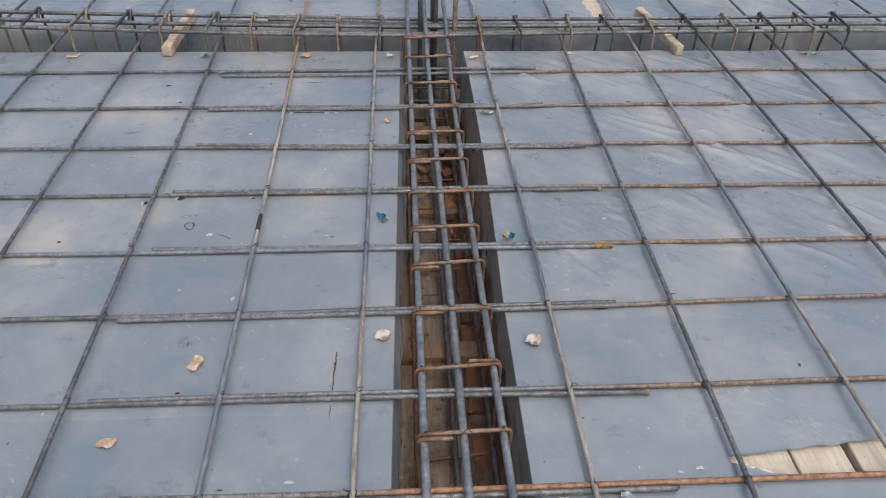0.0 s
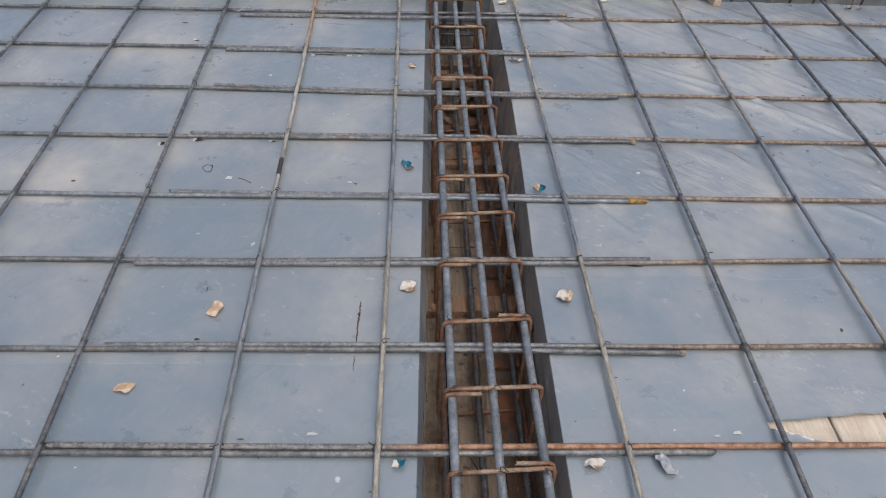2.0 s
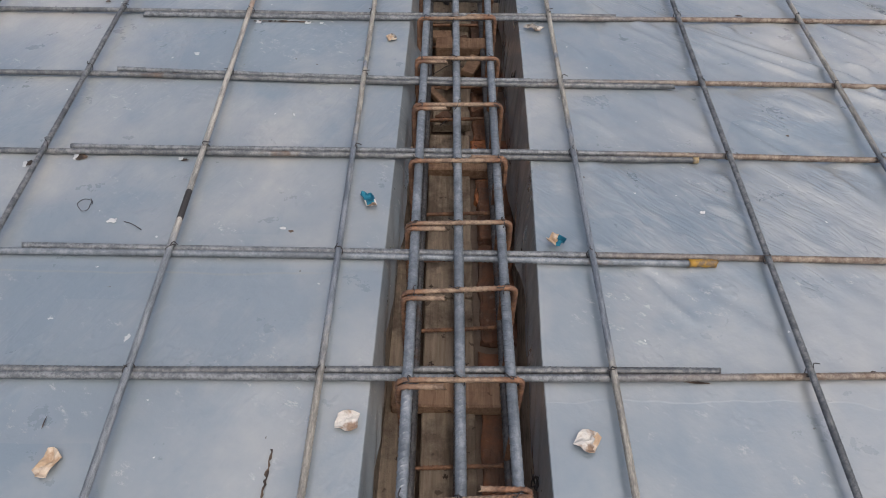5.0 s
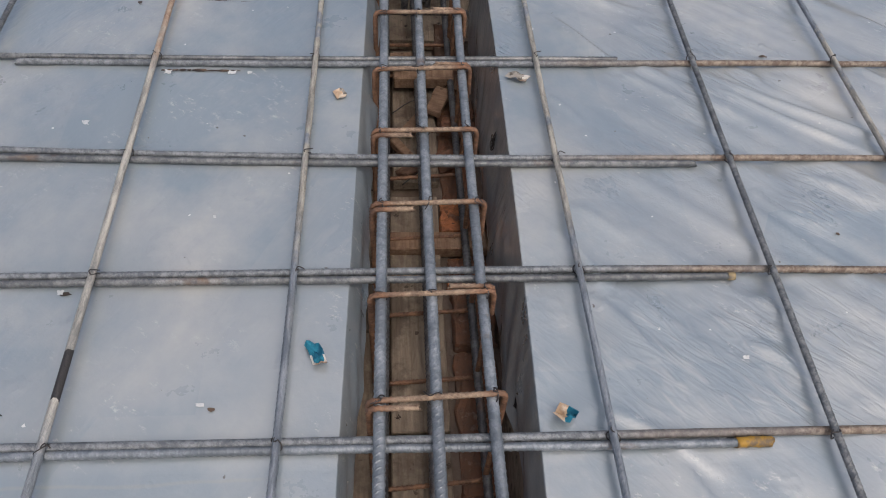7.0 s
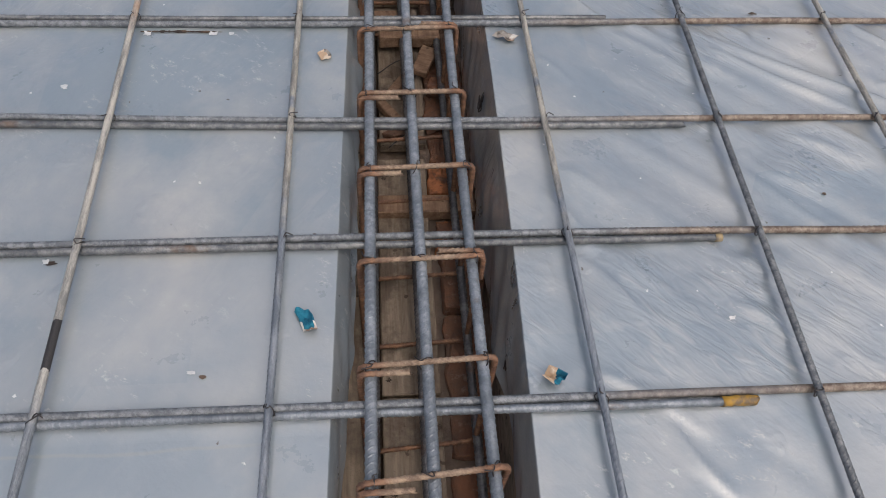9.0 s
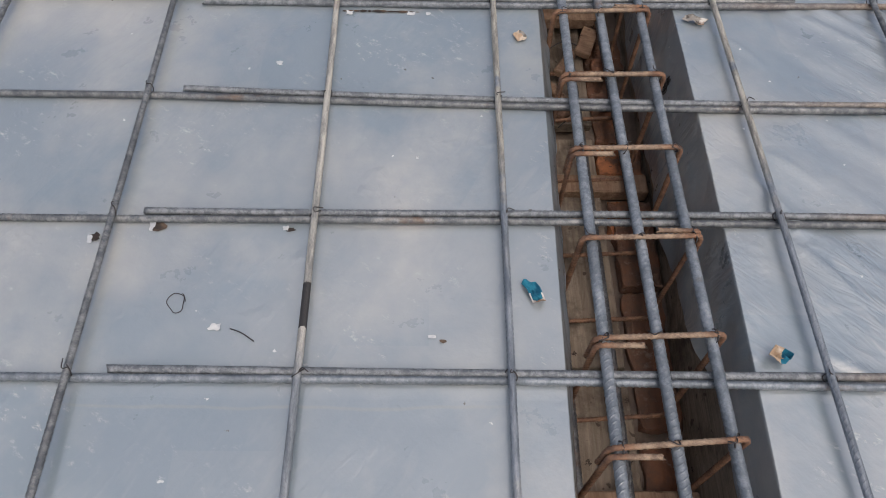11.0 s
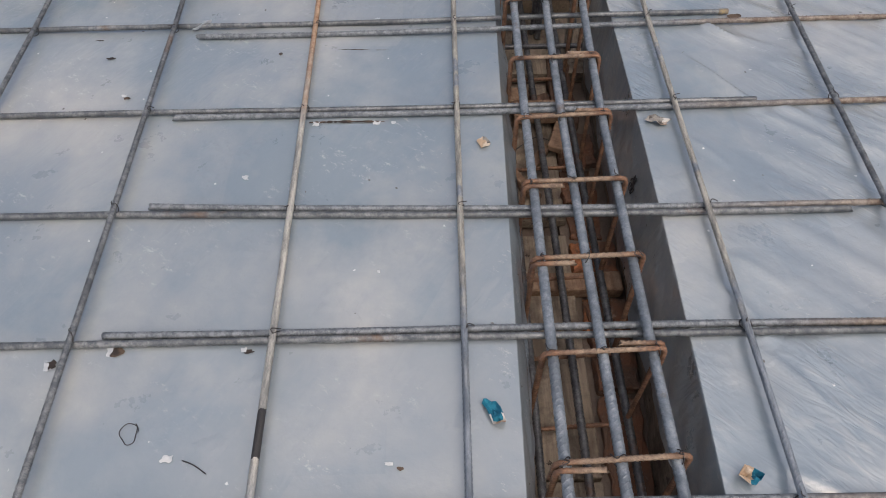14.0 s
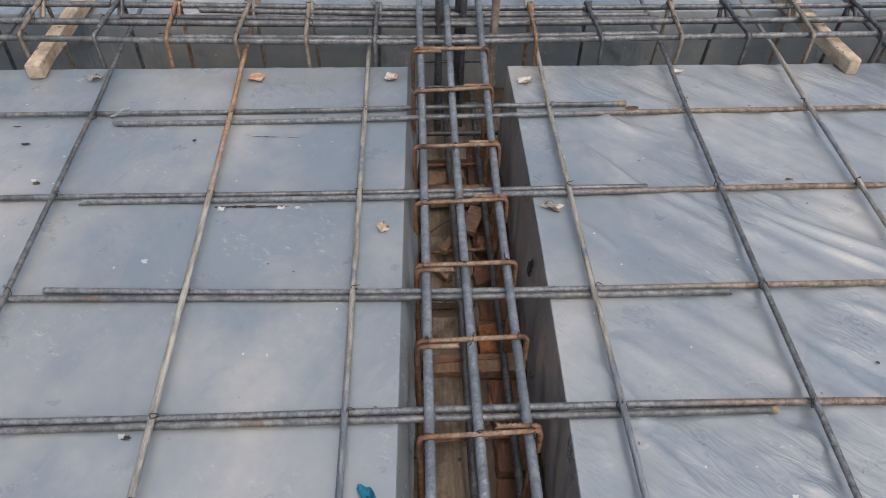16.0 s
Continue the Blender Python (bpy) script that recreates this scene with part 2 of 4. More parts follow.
def lap_material():
    """Grey bar whose outer length has gone brown in the weather."""
    s = Mat("weathered_lap_steel", 0.55, 0.25)
    body = s.mix(s.ramp(s.noise(95, 8, 0.8), 0.44, 0.57), (0.11, 0.122, 0.135), (0.235, 0.25, 0.262))
    sep = s.t.nodes.new("ShaderNodeSeparateXYZ")
    s.link(s.co, sep.inputs[0])
    out = s.ramp(s.math("ADD", sep.outputs[0], s.math("MULTIPLY", s.noise(6, 4), 0.5)), 0.45, 0.72)
    weather = s.mix(s.ramp(s.noise(80, 8, 0.8), 0.43, 0.60), (0.125, 0.088, 0.066), (0.31, 0.26, 0.21))
    s.color(s.mix(out, body, weather))
    s.bump(s.noise(260, 4, 0.6), 0.35, 0.0012)
    return s.m


LAP = lap_material()


def half_rusty_material():
    """Bar that is grey for its left length and orange with rust beyond."""
    s = Mat("half_rusty_steel", 0.65, 0.15)
    body = s.mix(s.ramp(s.noise(95, 8, 0.8), 0.44, 0.57), (0.10, 0.105, 0.11), (0.26, 0.26, 0.25))
    rust = s.mix(s.ramp(s.noise(70, 7, 0.78), 0.40, 0.60), (0.20, 0.095, 0.052), (0.40, 0.25, 0.165))
    sep = s.t.nodes.new("ShaderNodeSeparateXYZ")
    s.link(s.co, sep.inputs[0])
    s.color(s.mix(s.ramp(s.math("ADD", sep.outputs[0], s.math("MULTIPLY", s.noise(9, 4), 0.3)), -0.08, 0.06), body, rust))
    s.bump(s.noise(260, 4, 0.6), 0.35, 0.0012)
    return s.m


HALF_RUSTY = half_rusty_material()
WIRE = Mat("binding_wire", 0.5, 0.6).color((0.055, 0.05, 0.05)).m
YELLOW = Mat("yellow_tape", 0.55)
YELLOW.color(YELLOW.mix(YELLOW.ramp(YELLOW.noise(90, 4), 0.45, 0.60), (0.36, 0.20, 0.022), (0.13, 0.09, 0.05)))
YELLOW = YELLOW.m
TANTIP = Mat("faded_yellow_paint", 0.7)
TANTIP.color(TANTIP.mix(TANTIP.ramp(TANTIP.noise(110, 4), 0.42, 0.60), (0.30, 0.23, 0.12), (0.17, 0.14, 0.11)))
TANTIP = TANTIP.m


def wood_material(name, a, b, dark, stain=0.5, along=(9, 0.8, 9)):
    s = Mat(name, 0.8, 0.0, 0.25)
    grain = s.noise(14, 6, 0.6, s.mapped(along), 0.6)
    body = s.mix(s.ramp(grain, 0.35, 0.68), a, b)
    body = s.mix(s.ramp(s.noise(9, 6, 0.7), 0.52, 0.70, 0.0, stain), body, dark)
    body = s.mix(s.ramp(s.noise(55, 2, 0.5), 0.68, 0.72, 0.0, 0.8), body, dark)
    body = s.mix(s.math("MULTIPLY", s.specks(26, 0.12, 0.4), 0.9), body, tuple(v * 0.35 for v in dark))
    body = s.mix(s.ramp(s.noise(4.5, 7, 0.75, s.mapped(loc=(1, 4, 2))), 0.50, 0.60, 0.0, stain * 0.8), body, tuple(v * 0.7 for v in dark))
    tint = s.mix(s.ramp(s.rand(), 0.0, 1.0, 0.0, 0.22), body, dark)
    s.color(tint)
    s.bump(s.math("ADD", grain, s.noise(120, 4)), 0.5, 0.003)
    return s.m


WOOD = wood_material("stained_formwork_wood", (0.195, 0.155, 0.118), (0.335, 0.28, 0.22), (0.06, 0.042, 0.032), 0.75)
PALEWOOD = wood_material("pale_plank_wood", (0.50, 0.45, 0.37), (0.70, 0.645, 0.55), (0.33, 0.26, 0.18), 0.45)
REDWOOD = wood_material("brown_timber", (0.21, 0.13, 0.085), (0.34, 0.235, 0.16), (0.09, 0.05, 0.032), 0.6)
TIMBER = wood_material("short_timber_wood", (0.50, 0.41, 0.30), (0.70, 0.61, 0.48), (0.19, 0.085, 0.05), 0.6, (0.9, 8, 8))
PLY = wood_material("formwork_board", (0.23, 0.18, 0.13), (0.33, 0.26, 0.19), (0.10, 0.07, 0.05), 0.5)

BRICK = Mat("red_brick", 0.9, 0, 0.2)
_b = BRICK.mix(BRICK.ramp(BRICK.rand(), 0, 1), (0.24, 0.105, 0.058), (0.10, 0.062, 0.046))
_b = BRICK.mix(BRICK.ramp(BRICK.noise(16, 6, 0.7), 0.40, 0.60, 0, 0.85), _b, (0.10, 0.07, 0.055))
BRICK.color(BRICK.mix(BRICK.ramp(BRICK.noise(45, 5, 0.7), 0.58, 0.7, 0, 0.5), _b, (0.34, 0.26, 0.21)))
BRICK.bump(BRICK.noise(70, 6, 0.7), 0.7, 0.004)
BRICK = BRICK.m
ORANGE_BRICK = Mat("orange_brick", 0.9, 0, 0.2)
ORANGE_BRICK.color(ORANGE_BRICK.mix(ORANGE_BRICK.ramp(ORANGE_BRICK.noise(28, 6, 0.7), 0.42, 0.62), (0.42, 0.165, 0.075), (0.15, 0.075, 0.045)))
ORANGE_BRICK.bump(ORANGE_BRICK.noise(60, 6, 0.7), 0.7, 0.004)
ORANGE_BRICK = ORANGE_BRICK.m
MORTAR = Mat("grey_brown_mortar", 0.95, 0, 0.2)
MORTAR.color(MORTAR.mix(MORTAR.noise(30, 6, 0.7), (0.10, 0.075, 0.06), (0.21, 0.165, 0.135)))
MORTAR.bump(MORTAR.noise(50, 6, 0.7), 0.8, 0.006)
MORTAR = MORTAR.m
EARTH = Mat("bare_earth", 0.95, 0, 0.2)
EARTH.color(EARTH.mix(EARTH.noise(0.6, 8, 0.65), (0.16, 0.12, 0.085), (0.30, 0.24, 0.18)))
EARTH.bump(EARTH.noise(5, 8, 0.7), 0.6, 0.05)
EARTH = EARTH.m


def paper_material(name, a, b, lo=0.45, hi=0.55, scale=40):
    s = Mat(name, 0.75, 0, 0.3)
    s.color(s.mix(s.ramp(s.noise(scale, 5, 0.6), lo, hi), a, b))
    s.bump(s.noise(90, 4), 0.5, 0.003)
    return s.m


WHITE_PAPER = paper_material("white_paper", (0.56, 0.54, 0.50), (0.27, 0.19, 0.135), 0.47, 0.60)
BLUE_PAPER = paper_material("blue_packet", (0.010, 0.10, 0.165), (0.018, 0.17, 0.25))
TAN_PAPER = paper_material("tan_chip", (0.42, 0.305, 0.205), (0.56, 0.47, 0.37))
BROWN_PAPER = paper_material("brown_chip", (0.42, 0.25, 0.15), (0.55, 0.38, 0.26))
GREY_PAPER = paper_material("grey_scrap", (0.30, 0.28, 0.25), (0.09, 0.08, 0.07), 0.45, 0.6, 70)
DIRT = paper_material("dark_dirt", (0.035, 0.028, 0.024), (0.10, 0.07, 0.05))
WHITE_FILM = paper_material("white_torn_film", (0.40, 0.42, 0.44), (0.52, 0.53, 0.53))
FILM_SCRAP = paper_material("torn_film", (0.27, 0.31, 0.345), (0.37, 0.395, 0.415))

# ---- building helpers ----


def mesh_of(name, verts, faces, smooth=True):
    me = bpy.data.meshes.new(name)
    me.from_pydata([tuple(map(float, v)) for v in verts], [], [tuple(map(int, f)) for f in faces])
    if smooth:
        me.shade_smooth()
    me.update()
    return me


def part(name, me, material, parent=None, label=""):
    if isinstance(me, bmesh.types.BMesh):
        bm, me = me, bpy.data.meshes.new(name)
        bm.to_mesh(me)
        bm.free()
    ob = new(name, me)
    if material and not me.materials:
        me.materials.append(material)
    if parent:
        ob.parent = parent
    return tagged(ob, label)


def thing(name, label, category, group="", kind="", at=(0, 0, 0)):
    ob = new(name)
    ob.location = at
    ob.empty_display_size = 0.05
    return tagged(ob, label, category, group, kind)


def resampled(points, step):
    """Points at an even step along a smooth line through the given ones."""
    p = np.array(points, float)
    if len(p) > 2:
        fine = []
        for i in range(len(p) - 1):
            a, b = p[i], p[i + 1]
            ta = (p[i + 1] - p[i - 1]) / 2 if i else b - a
            tb = (p[i + 2] - p[i]) / 2 if i + 2 < len(p) else b - a
            for u in np.linspace(0, 1, 24, endpoint=False):
                fine.append((2 * u**3 - 3 * u**2 + 1) * a + (u**3 - 2 * u**2 + u) * ta + (3 * u**2 - 2 * u**3) * b + (u**3 - u**2) * tb)
        p = np.array(fine + [p[-1]])
    d = np.r_[0, np.cumsum(np.linalg.norm(np.diff(p, axis=0), axis=1))]
    n = max(2, int(round(d[-1] / step)) + 1)
    s = np.linspace(0, d[-1], n)
    return np.stack([np.interp(s, d, p[:, k]) for k in range(3)], 1)


def swept(points, radius, step, seg=8, rib=0.0, every=3, slant=0.5, ref=(0.31, 0.17, 0.93), smooth_line=True, seam=0.0):
    """A round bar along a line. rib: height of the crosswise ribs, one at every so many rings."""
    p = resampled(points, step) if smooth_line else np.array(points, float)
    if rib and every == 6:
        u = np.arange(len(p) // 6 * 6) % 6
        d = np.arange(len(p) // 6 * 6) - u + np.array([0.0, 0.35, 0.85, 1.45, 1.95, 2.35])[u]
        p = np.stack([np.interp(d, np.arange(len(p)), p[:, k]) for k in range(3)], 1)
    n = len(p)
    t = np.gradient(p, axis=0)
    t /= np.linalg.norm(t, axis=1)[:, None]
    u = np.zeros_like(p)
    prev = np.array(ref, float)
    for i in range(n):
        prev = prev - t[i] * (prev @ t[i])
        prev /= np.linalg.norm(prev)
        u[i] = prev
    v = np.cross(t, u)
    th = np.arange(seg) * 2 * math.pi / seg
    high = np.isin(np.arange(n) % 6, (2, 3)) if every == 6 else np.arange(n) % every == 0
    crest = high.astype(float)[:, None] * np.abs(np.sin(th))[None] ** 0.6
    r = radius + rib * crest
    if seam:
        r[:, 0] += seam
        r[:, seg // 2] += seam
    along = slant * step * every * np.cos(th)[None] * (rib > 0) * np.ones((n, 1))
    along[0] = along[-1] = 0
    ring = p[:, None] + r[..., None] * (np.cos(th)[None, :, None] * u[:, None] + np.sin(th)[None, :, None] * v[:, None]) + along[..., None] * t[:, None]
    verts = ring.reshape(-1, 3)
    i, j = np.meshgrid(np.arange(n - 1), np.arange(seg), indexing="ij")
    a, b = i * seg + j, i * seg + (j + 1) % seg
    faces = np.stack([a, b, b + seg, a + seg], -1).reshape(-1, 4).tolist()
    faces += [list(range(seg))[::-1], list(range((n - 1) * seg, n * seg))]
    return mesh_of("bar", verts, faces)


def rebar(points, d, seg=8, roll=0.0):
    """A ribbed reinforcing bar of diameter d with two ribs along it, turned by roll."""
    pitch = max(0.0078, 0.58 * d)
    return swept(points, d / 2 * 0.97, pitch / 6, seg, (0.046 if d > 0.014 else 0.060) * d, 6, 0.62, ref=(math.sin(roll), 0.3 * math.sin(roll), math.cos(roll)), seam=0.05 * d)


def box_bm(x0, x1, y0, y1, z0, z1, bevel=0.002, rough=0.0, seed=0, cuts=0):
    bm = bmesh.new()
    bmesh.ops.create_cube(bm, size=1)
    bmesh.ops.scale(bm, vec=(x1 - x0, y1 - y0, z1 - z0), verts=bm.verts)
    bmesh.ops.translate(bm, vec=((x0 + x1) / 2, (y0 + y1) / 2, (z0 + z1) / 2), verts=bm.verts)
    if cuts:
        bmesh.ops.subdivide_edges(bm, edges=bm.edges, cuts=cuts, use_grid_fill=True)
    if bevel:
        bmesh.ops.bevel(bm, geom=[e for e in bm.edges if e.calc_face_angle(0) > 1], offset=bevel, segments=1, affect="EDGES")
    if rough:
        for w in bm.verts:
            w.co += noise.noise_vector(w.co * 23 + Vector((seed, seed * 2, 0))) * rough
    return bm


def chipped(bm, seed, coarse=0.006, fine=0.0035):
    """Knocks a block about: large chips and a gritty face."""
    at = Vector((seed, seed * 2, seed * 0.5))
    for w in bm.verts:
        c = w.co.copy()
        w.co += noise.noise_vector(c * 26 + at) * coarse + noise.noise_vector(c * 95 + at) * fine
        w.co.z -= 0.010 * max(0.0, noise.noise(c * 17 + at) - 0.25)
    return bm


# ---- plan of the deck ----
SHEET_Z = 0.005
Y_NEAR, Y_EDGE, Y_FAR, Y_END = -1.75, 1.104, 1.345, 3.2
X_OUT = 2.7
BOTTOM = -0.252


def slot_left(y):
    return -0.110 + 0.020 * y


def slot_bulge(y):
    return 0.0105 * max(0.0, 1 - ((y - 0.5) / 0.68) ** 2)


def slot_right(y):
    return 0.1165 + 0.013 * y + slot_bulge(y)


# ground far below the deck, and the brick walls under the beams
g = bmesh.new()
bmesh.ops.create_grid(g, x_segments=8, y_segments=8, size=900)
ground = part("ground", g, EARTH)
ground.location.z = -3.2
tagged(ground, "bare brown earth of the building site below", "ground", kind="structure")
w1 = part("wall_beam", box_bm(-0.14, 0.14, Y_NEAR, 1.07, -3.2, -0.285, 0), MORTAR)
tagged(w1, "brick wall under the beam formwork", "wall", kind="structure")
w2 = part("wall_cross", box_bm(-X_OUT, X_OUT, 1.075, 1.36, -3.2, -0.285, 0), MORTAR)
tagged(w2, "brick wall under the cross beam formwork", "wall", kind="structure")


# ---- plastic sheets ----
def crease(x, y, seed, along, wide):
    c, s = math.cos(along), math.sin(along)
    a, b = c * x + s * y, -s * x + c * y
    return noise.noise((a * 2.2 + seed, b * wide, seed * 1.7))


def sheet_height(x, y, right):
    z = 0.0028 * noise.noise((x * 3.1, y * 3.1, 4.0 if right else 9.0)) + 0.0012 * noise.noise((x * 11, y * 11, 2.0))
    if right:
        k = max(0.0, min(1.0, (x - 0.16) / 0.3)) * max(0.0, min(1.0, (y + 0.35) / 0.35))
        z += k * (0.0060 * crease(x, y, 3.0, radians(-45), 15) + 0.0030 * crease(x, y, 8.0, radians(-42), 38))
    else:
        z += 0.0006 * crease(x, y, 5.0, radians(35), 24)
    return z


_c = random.Random(21)
CREASES = [(0.235, 0.835, 0.345, 0.69, 0.0035), (0.52, 0.62, 0.72, 0.46, 0.004), (0.50, 0.66, 0.80, 0.47, 0.0035), (0.83, 0.42, 1.02, 0.25, 0.004), (0.30, 0.92, 0.46, 0.83, 0.0014), (0.21, 0.20, 0.30, 0.10, 0.0025), (0.55, 0.70, 0.60, 0.64, 0.003)]
for _k in range(56):
    _x, _y, _l, _a = _c.uniform(0.16, 1.35), _c.uniform(-0.05, 1.0), _c.uniform(0.05, 0.22), radians(_c.uniform(-60, -34))
    CREASES.append((_x, _y, _x + _l * math.cos(_a), _y + _l * math.sin(_a), _c.uniform(0.0014, 0.0038)))


def crease_height(x, y):
    z = 0.0
    for x0, y0, x1, y1, h0 in CREASES:
        dx, dy = x1 - x0, y1 - y0
        ln = math.hypot(dx, dy)
        u = ((x - x0) * dx + (y - y0) * dy) / (ln * ln)
        if not -0.05 < u < 1.05:
            continue
        d = ((x - x0) * dy - (y - y0) * dx) / ln + 0.004 * math.sin(u * 5 + x0 * 30)
        if abs(d) < 0.026:
            z += 1.7 * h0 * max(0.0, math.sin(math.pi * max(0, min(1, u)))) ** 0.6 * math.exp(-(d / 0.009) ** 2) * (1 if d > 0 else math.exp(-abs(d) / 0.010))
    return z


TEAR_X = (0.450, 0.90)


def tear_top(x):
    return -0.594 + 0.095 * (x - 0.428) + 0.004 * noise.noise((x * 30, 1, 0)) + (0 if x < 0.84 else -(x - 0.84) * 1.2)


def tear_low(x):
    return -0.595 - 0.30 * min(x - 0.428, 0.13) - 0.02 * max(0, x - 0.56) + 0.004 * noise.noise((x * 24, 7, 0)) + (0 if x < 0.84 else (x - 0.84) * 0.6)


def draped(side):
    """One half of the near deck's film: the flat, its fold at the beam slot and its fold at the cross slot."""
    right = side > 0
    edge = slot_right if right else slot_left
    cols = [("drop", d) for d in np.r_[np.linspace(1, 0.12, 9), 0.03, 0.0]] + [("flat", u) for u in np.r_[0.0012, 0.006, 0.02, np.linspace(0.026, 1.1, 190 if right else 108), np.linspace(1.14, X_OUT - 0.12, 30)]]
    rows = [("flat", v) for v in np.r_[np.linspace(Y_NEAR, -0.72, 32), np.linspace(-0.71, Y_EDGE - 0.012, 320 if right else 180), Y_EDGE - 0.005, Y_EDGE - 0.001]] + [("drop", d) for d in np.r_[0.0, 0.03, np.linspace(0.12, 1, 9)]]
    verts, state = [], []
    for kr, v in rows:
        yy = v if kr == "flat" else Y_EDGE
        for kc, u in cols:
            xe = edge(yy)
            deep = 0.058
            if right:
                deep = 0.10 + 0.10 * max(0, min(1, (yy - 0.02) / 0.25))
            deep += 0.02 * noise.noise((yy * 6, side * 3.0, 0))
            y2 = yy
            if kc == "drop":
                wave = 0.008 * noise.noise((yy * 8 + u * 1.5, u * 2, side * 5.0)) * u + 0.003 * noise.noise((yy * 26 + u * 4, u * 2, side * 2.0))
                x = xe - side * (wave + 0.006) * min(1, u * 2) - (slot_bulge(yy) * u if right else -(0.005 + 0.010 * max(0, min(1, (yy + 0.1) / 0.3))) * u)
                z = SHEET_Z - 0.0012 - deep * u
            else:
                x = xe + side * u
                z = SHEET_Z + (sheet_height(x, yy, right) + (crease_height(x, yy) if right and x < 1.4 and yy > -0.2 else 0)) * min(1, u * 12)
                z = max(z, 0.0012)
            if kr == "drop":
                y2 = Y_EDGE + 0.004 + 0.004 * noise.noise((x * 9, v * 2, 3)) * v + 0.002 * noise.noise((x * 28, v * 4, 5))
                z = min(z, SHEET_Z - 0.0012 - 0.20 * v)
            s = 0
            if right and TEAR_X[0] < x < TEAR_X[1] and kr == "flat" and kc == "flat" and -0.68 < y2 < -0.53:
                top, low = tear_top(x), tear_low(x)
                if low < y2 < top:
                    s = 1 if y2 > (top + low) / 2 else -1
                    y2 = top if s > 0 else low
                    z += 0.001
            verts.append((x, y2, z))
            state.append(s)
    nc, faces = len(cols), []
    for i in range(len(rows) - 1):
        for j in range(nc - 1):
            f = [i * nc + j, i * nc + j + 1, (i + 1) * nc + j + 1, (i + 1) * nc + j]
            st = [state[k] for k in f]
            if (1 in st and -1 in st) or all(q == 1 for q in st) or all(q == -1 for q in st):
                continue
            faces.append(f if right else f[::-1])
    me = mesh_of("film", verts, faces)
    me.set_sharp_from_angle(angle=radians(38))
    return me


left_sheet = tagged(part("plastic_sheet", draped(-1), SHEET_L), "smooth grey plastic film laid over the formwork deck", "plastic sheet", "films over the deck")
right_sheet = tagged(part("plastic_sheet", draped(1), SHEET_R), "wrinkled grey plastic film with a torn opening over planks", "plastic sheet", "films over the deck")


def far_film():
    xs = np.r_[np.linspace(-X_OUT, 0.60, 140), np.linspace(0.605, 0.79, 75), np.linspace(0.80, X_OUT, 70)]
    ys = [("drop", d) for d in np.linspace(1, 0.1, 7)] + [("flat", v) for v in np.r_[np.linspace(0.004, 0.6, 150), np.linspace(0.65, Y_END - Y_FAR, 20)]]
    verts, faces = [], []
    for k, v in ys:
        for x in xs:
            if k == "drop":
                verts.append((x, Y_FAR - 0.006 * abs(noise.noise((x * 7, v * 2, 1))) - 0.003, SHEET_Z - 0.004 - 0.21 * v))
            else:
                verts.append((x, Y_FAR + v, SHEET_Z + 0.004 * noise.noise((x * 4, v * 4, 2)) * min(1, v * 20) + 0.003 * max(0, x) * crease(x, v, 6, radians(-50), 22)))
    n = len(xs)
    for i in range(len(ys) - 1):
        for j in range(n - 1):
            v = verts[i * n + j]
            rag = 0.010 * noise.noise((v[1] * 22, 4, 0)) + 0.004 * noise.noise((v[1] * 90, 9, 0))
            if 0.66 + 1.6 * rag - 0.04 * (v[1] - 1.6) < v[0] < 0.73 - rag + 0.05 * (v[1] - 1.6) and 1.40 + 0.012 * noise.noise((v[0] * 40, 2, 0)) < v[1] < 1.9:
                continue
            faces.append([i * n + j, i * n + j + 1, (i + 1) * n + j + 1, (i + 1) * n + j])
    me = mesh_of("film", verts, faces)
    me.set_sharp_from_angle(angle=radians(38))
    return me


tagged(part("plastic_sheet", far_film(), SHEET_R), "grey plastic film over the deck beyond the cross beam", "plastic sheet", "films over the deck")

# deck boards under the films
floor_left = part("floor_left", box_bm(-X_OUT, -0.15, Y_NEAR, Y_EDGE - 0.03, -0.022, -0.004, 0), PLY)
tagged(floor_left, "plywood formwork deck under the film", "formwork deck", kind="structure")
floor_far = part("floor_far", box_bm(-X_OUT, X_OUT, Y_FAR + 0.03, Y_END, -0.022, -0.004, 0), PLY)
tagged(floor_far, "plywood formwork deck beyond the cross beam", "formwork deck", kind="structure")
part("plank", box_bm(0.60, 0.80, Y_FAR + 0.035, Y_END, -0.003, 0.001, 0.0005), PALEWOOD, floor_far, "pale plank bare under torn film")
floor_right = tagged(thing("floor_right", "deck of pale sawn planks under the film", "formwork deck", kind="structure"))
edges = [0.155, 0.248, 0.345, 0.4525, 0.5725, 0.684, 0.80]
while edges[-1] < X_OUT - 0.05:
    edges.append(edges[-1] + 0.112)
for k, (a, b) in enumerate(zip(edges, edges[1:])):
    gap = 0.016 if abs(b - 0.684) < 0.01 else 0.0055
    part("plank", box_bm(a, b - gap, Y_NEAR, Y_EDGE - 0.03, -0.026, -0.0035 - 0.0015 * (k % 3), 0.002), PALEWOOD, floor_right)

# ---- beam mould: sides and bottom ----
beam_mould = thing("beam_formwork", "stained wooden formwork trough of the beam", "formwork")


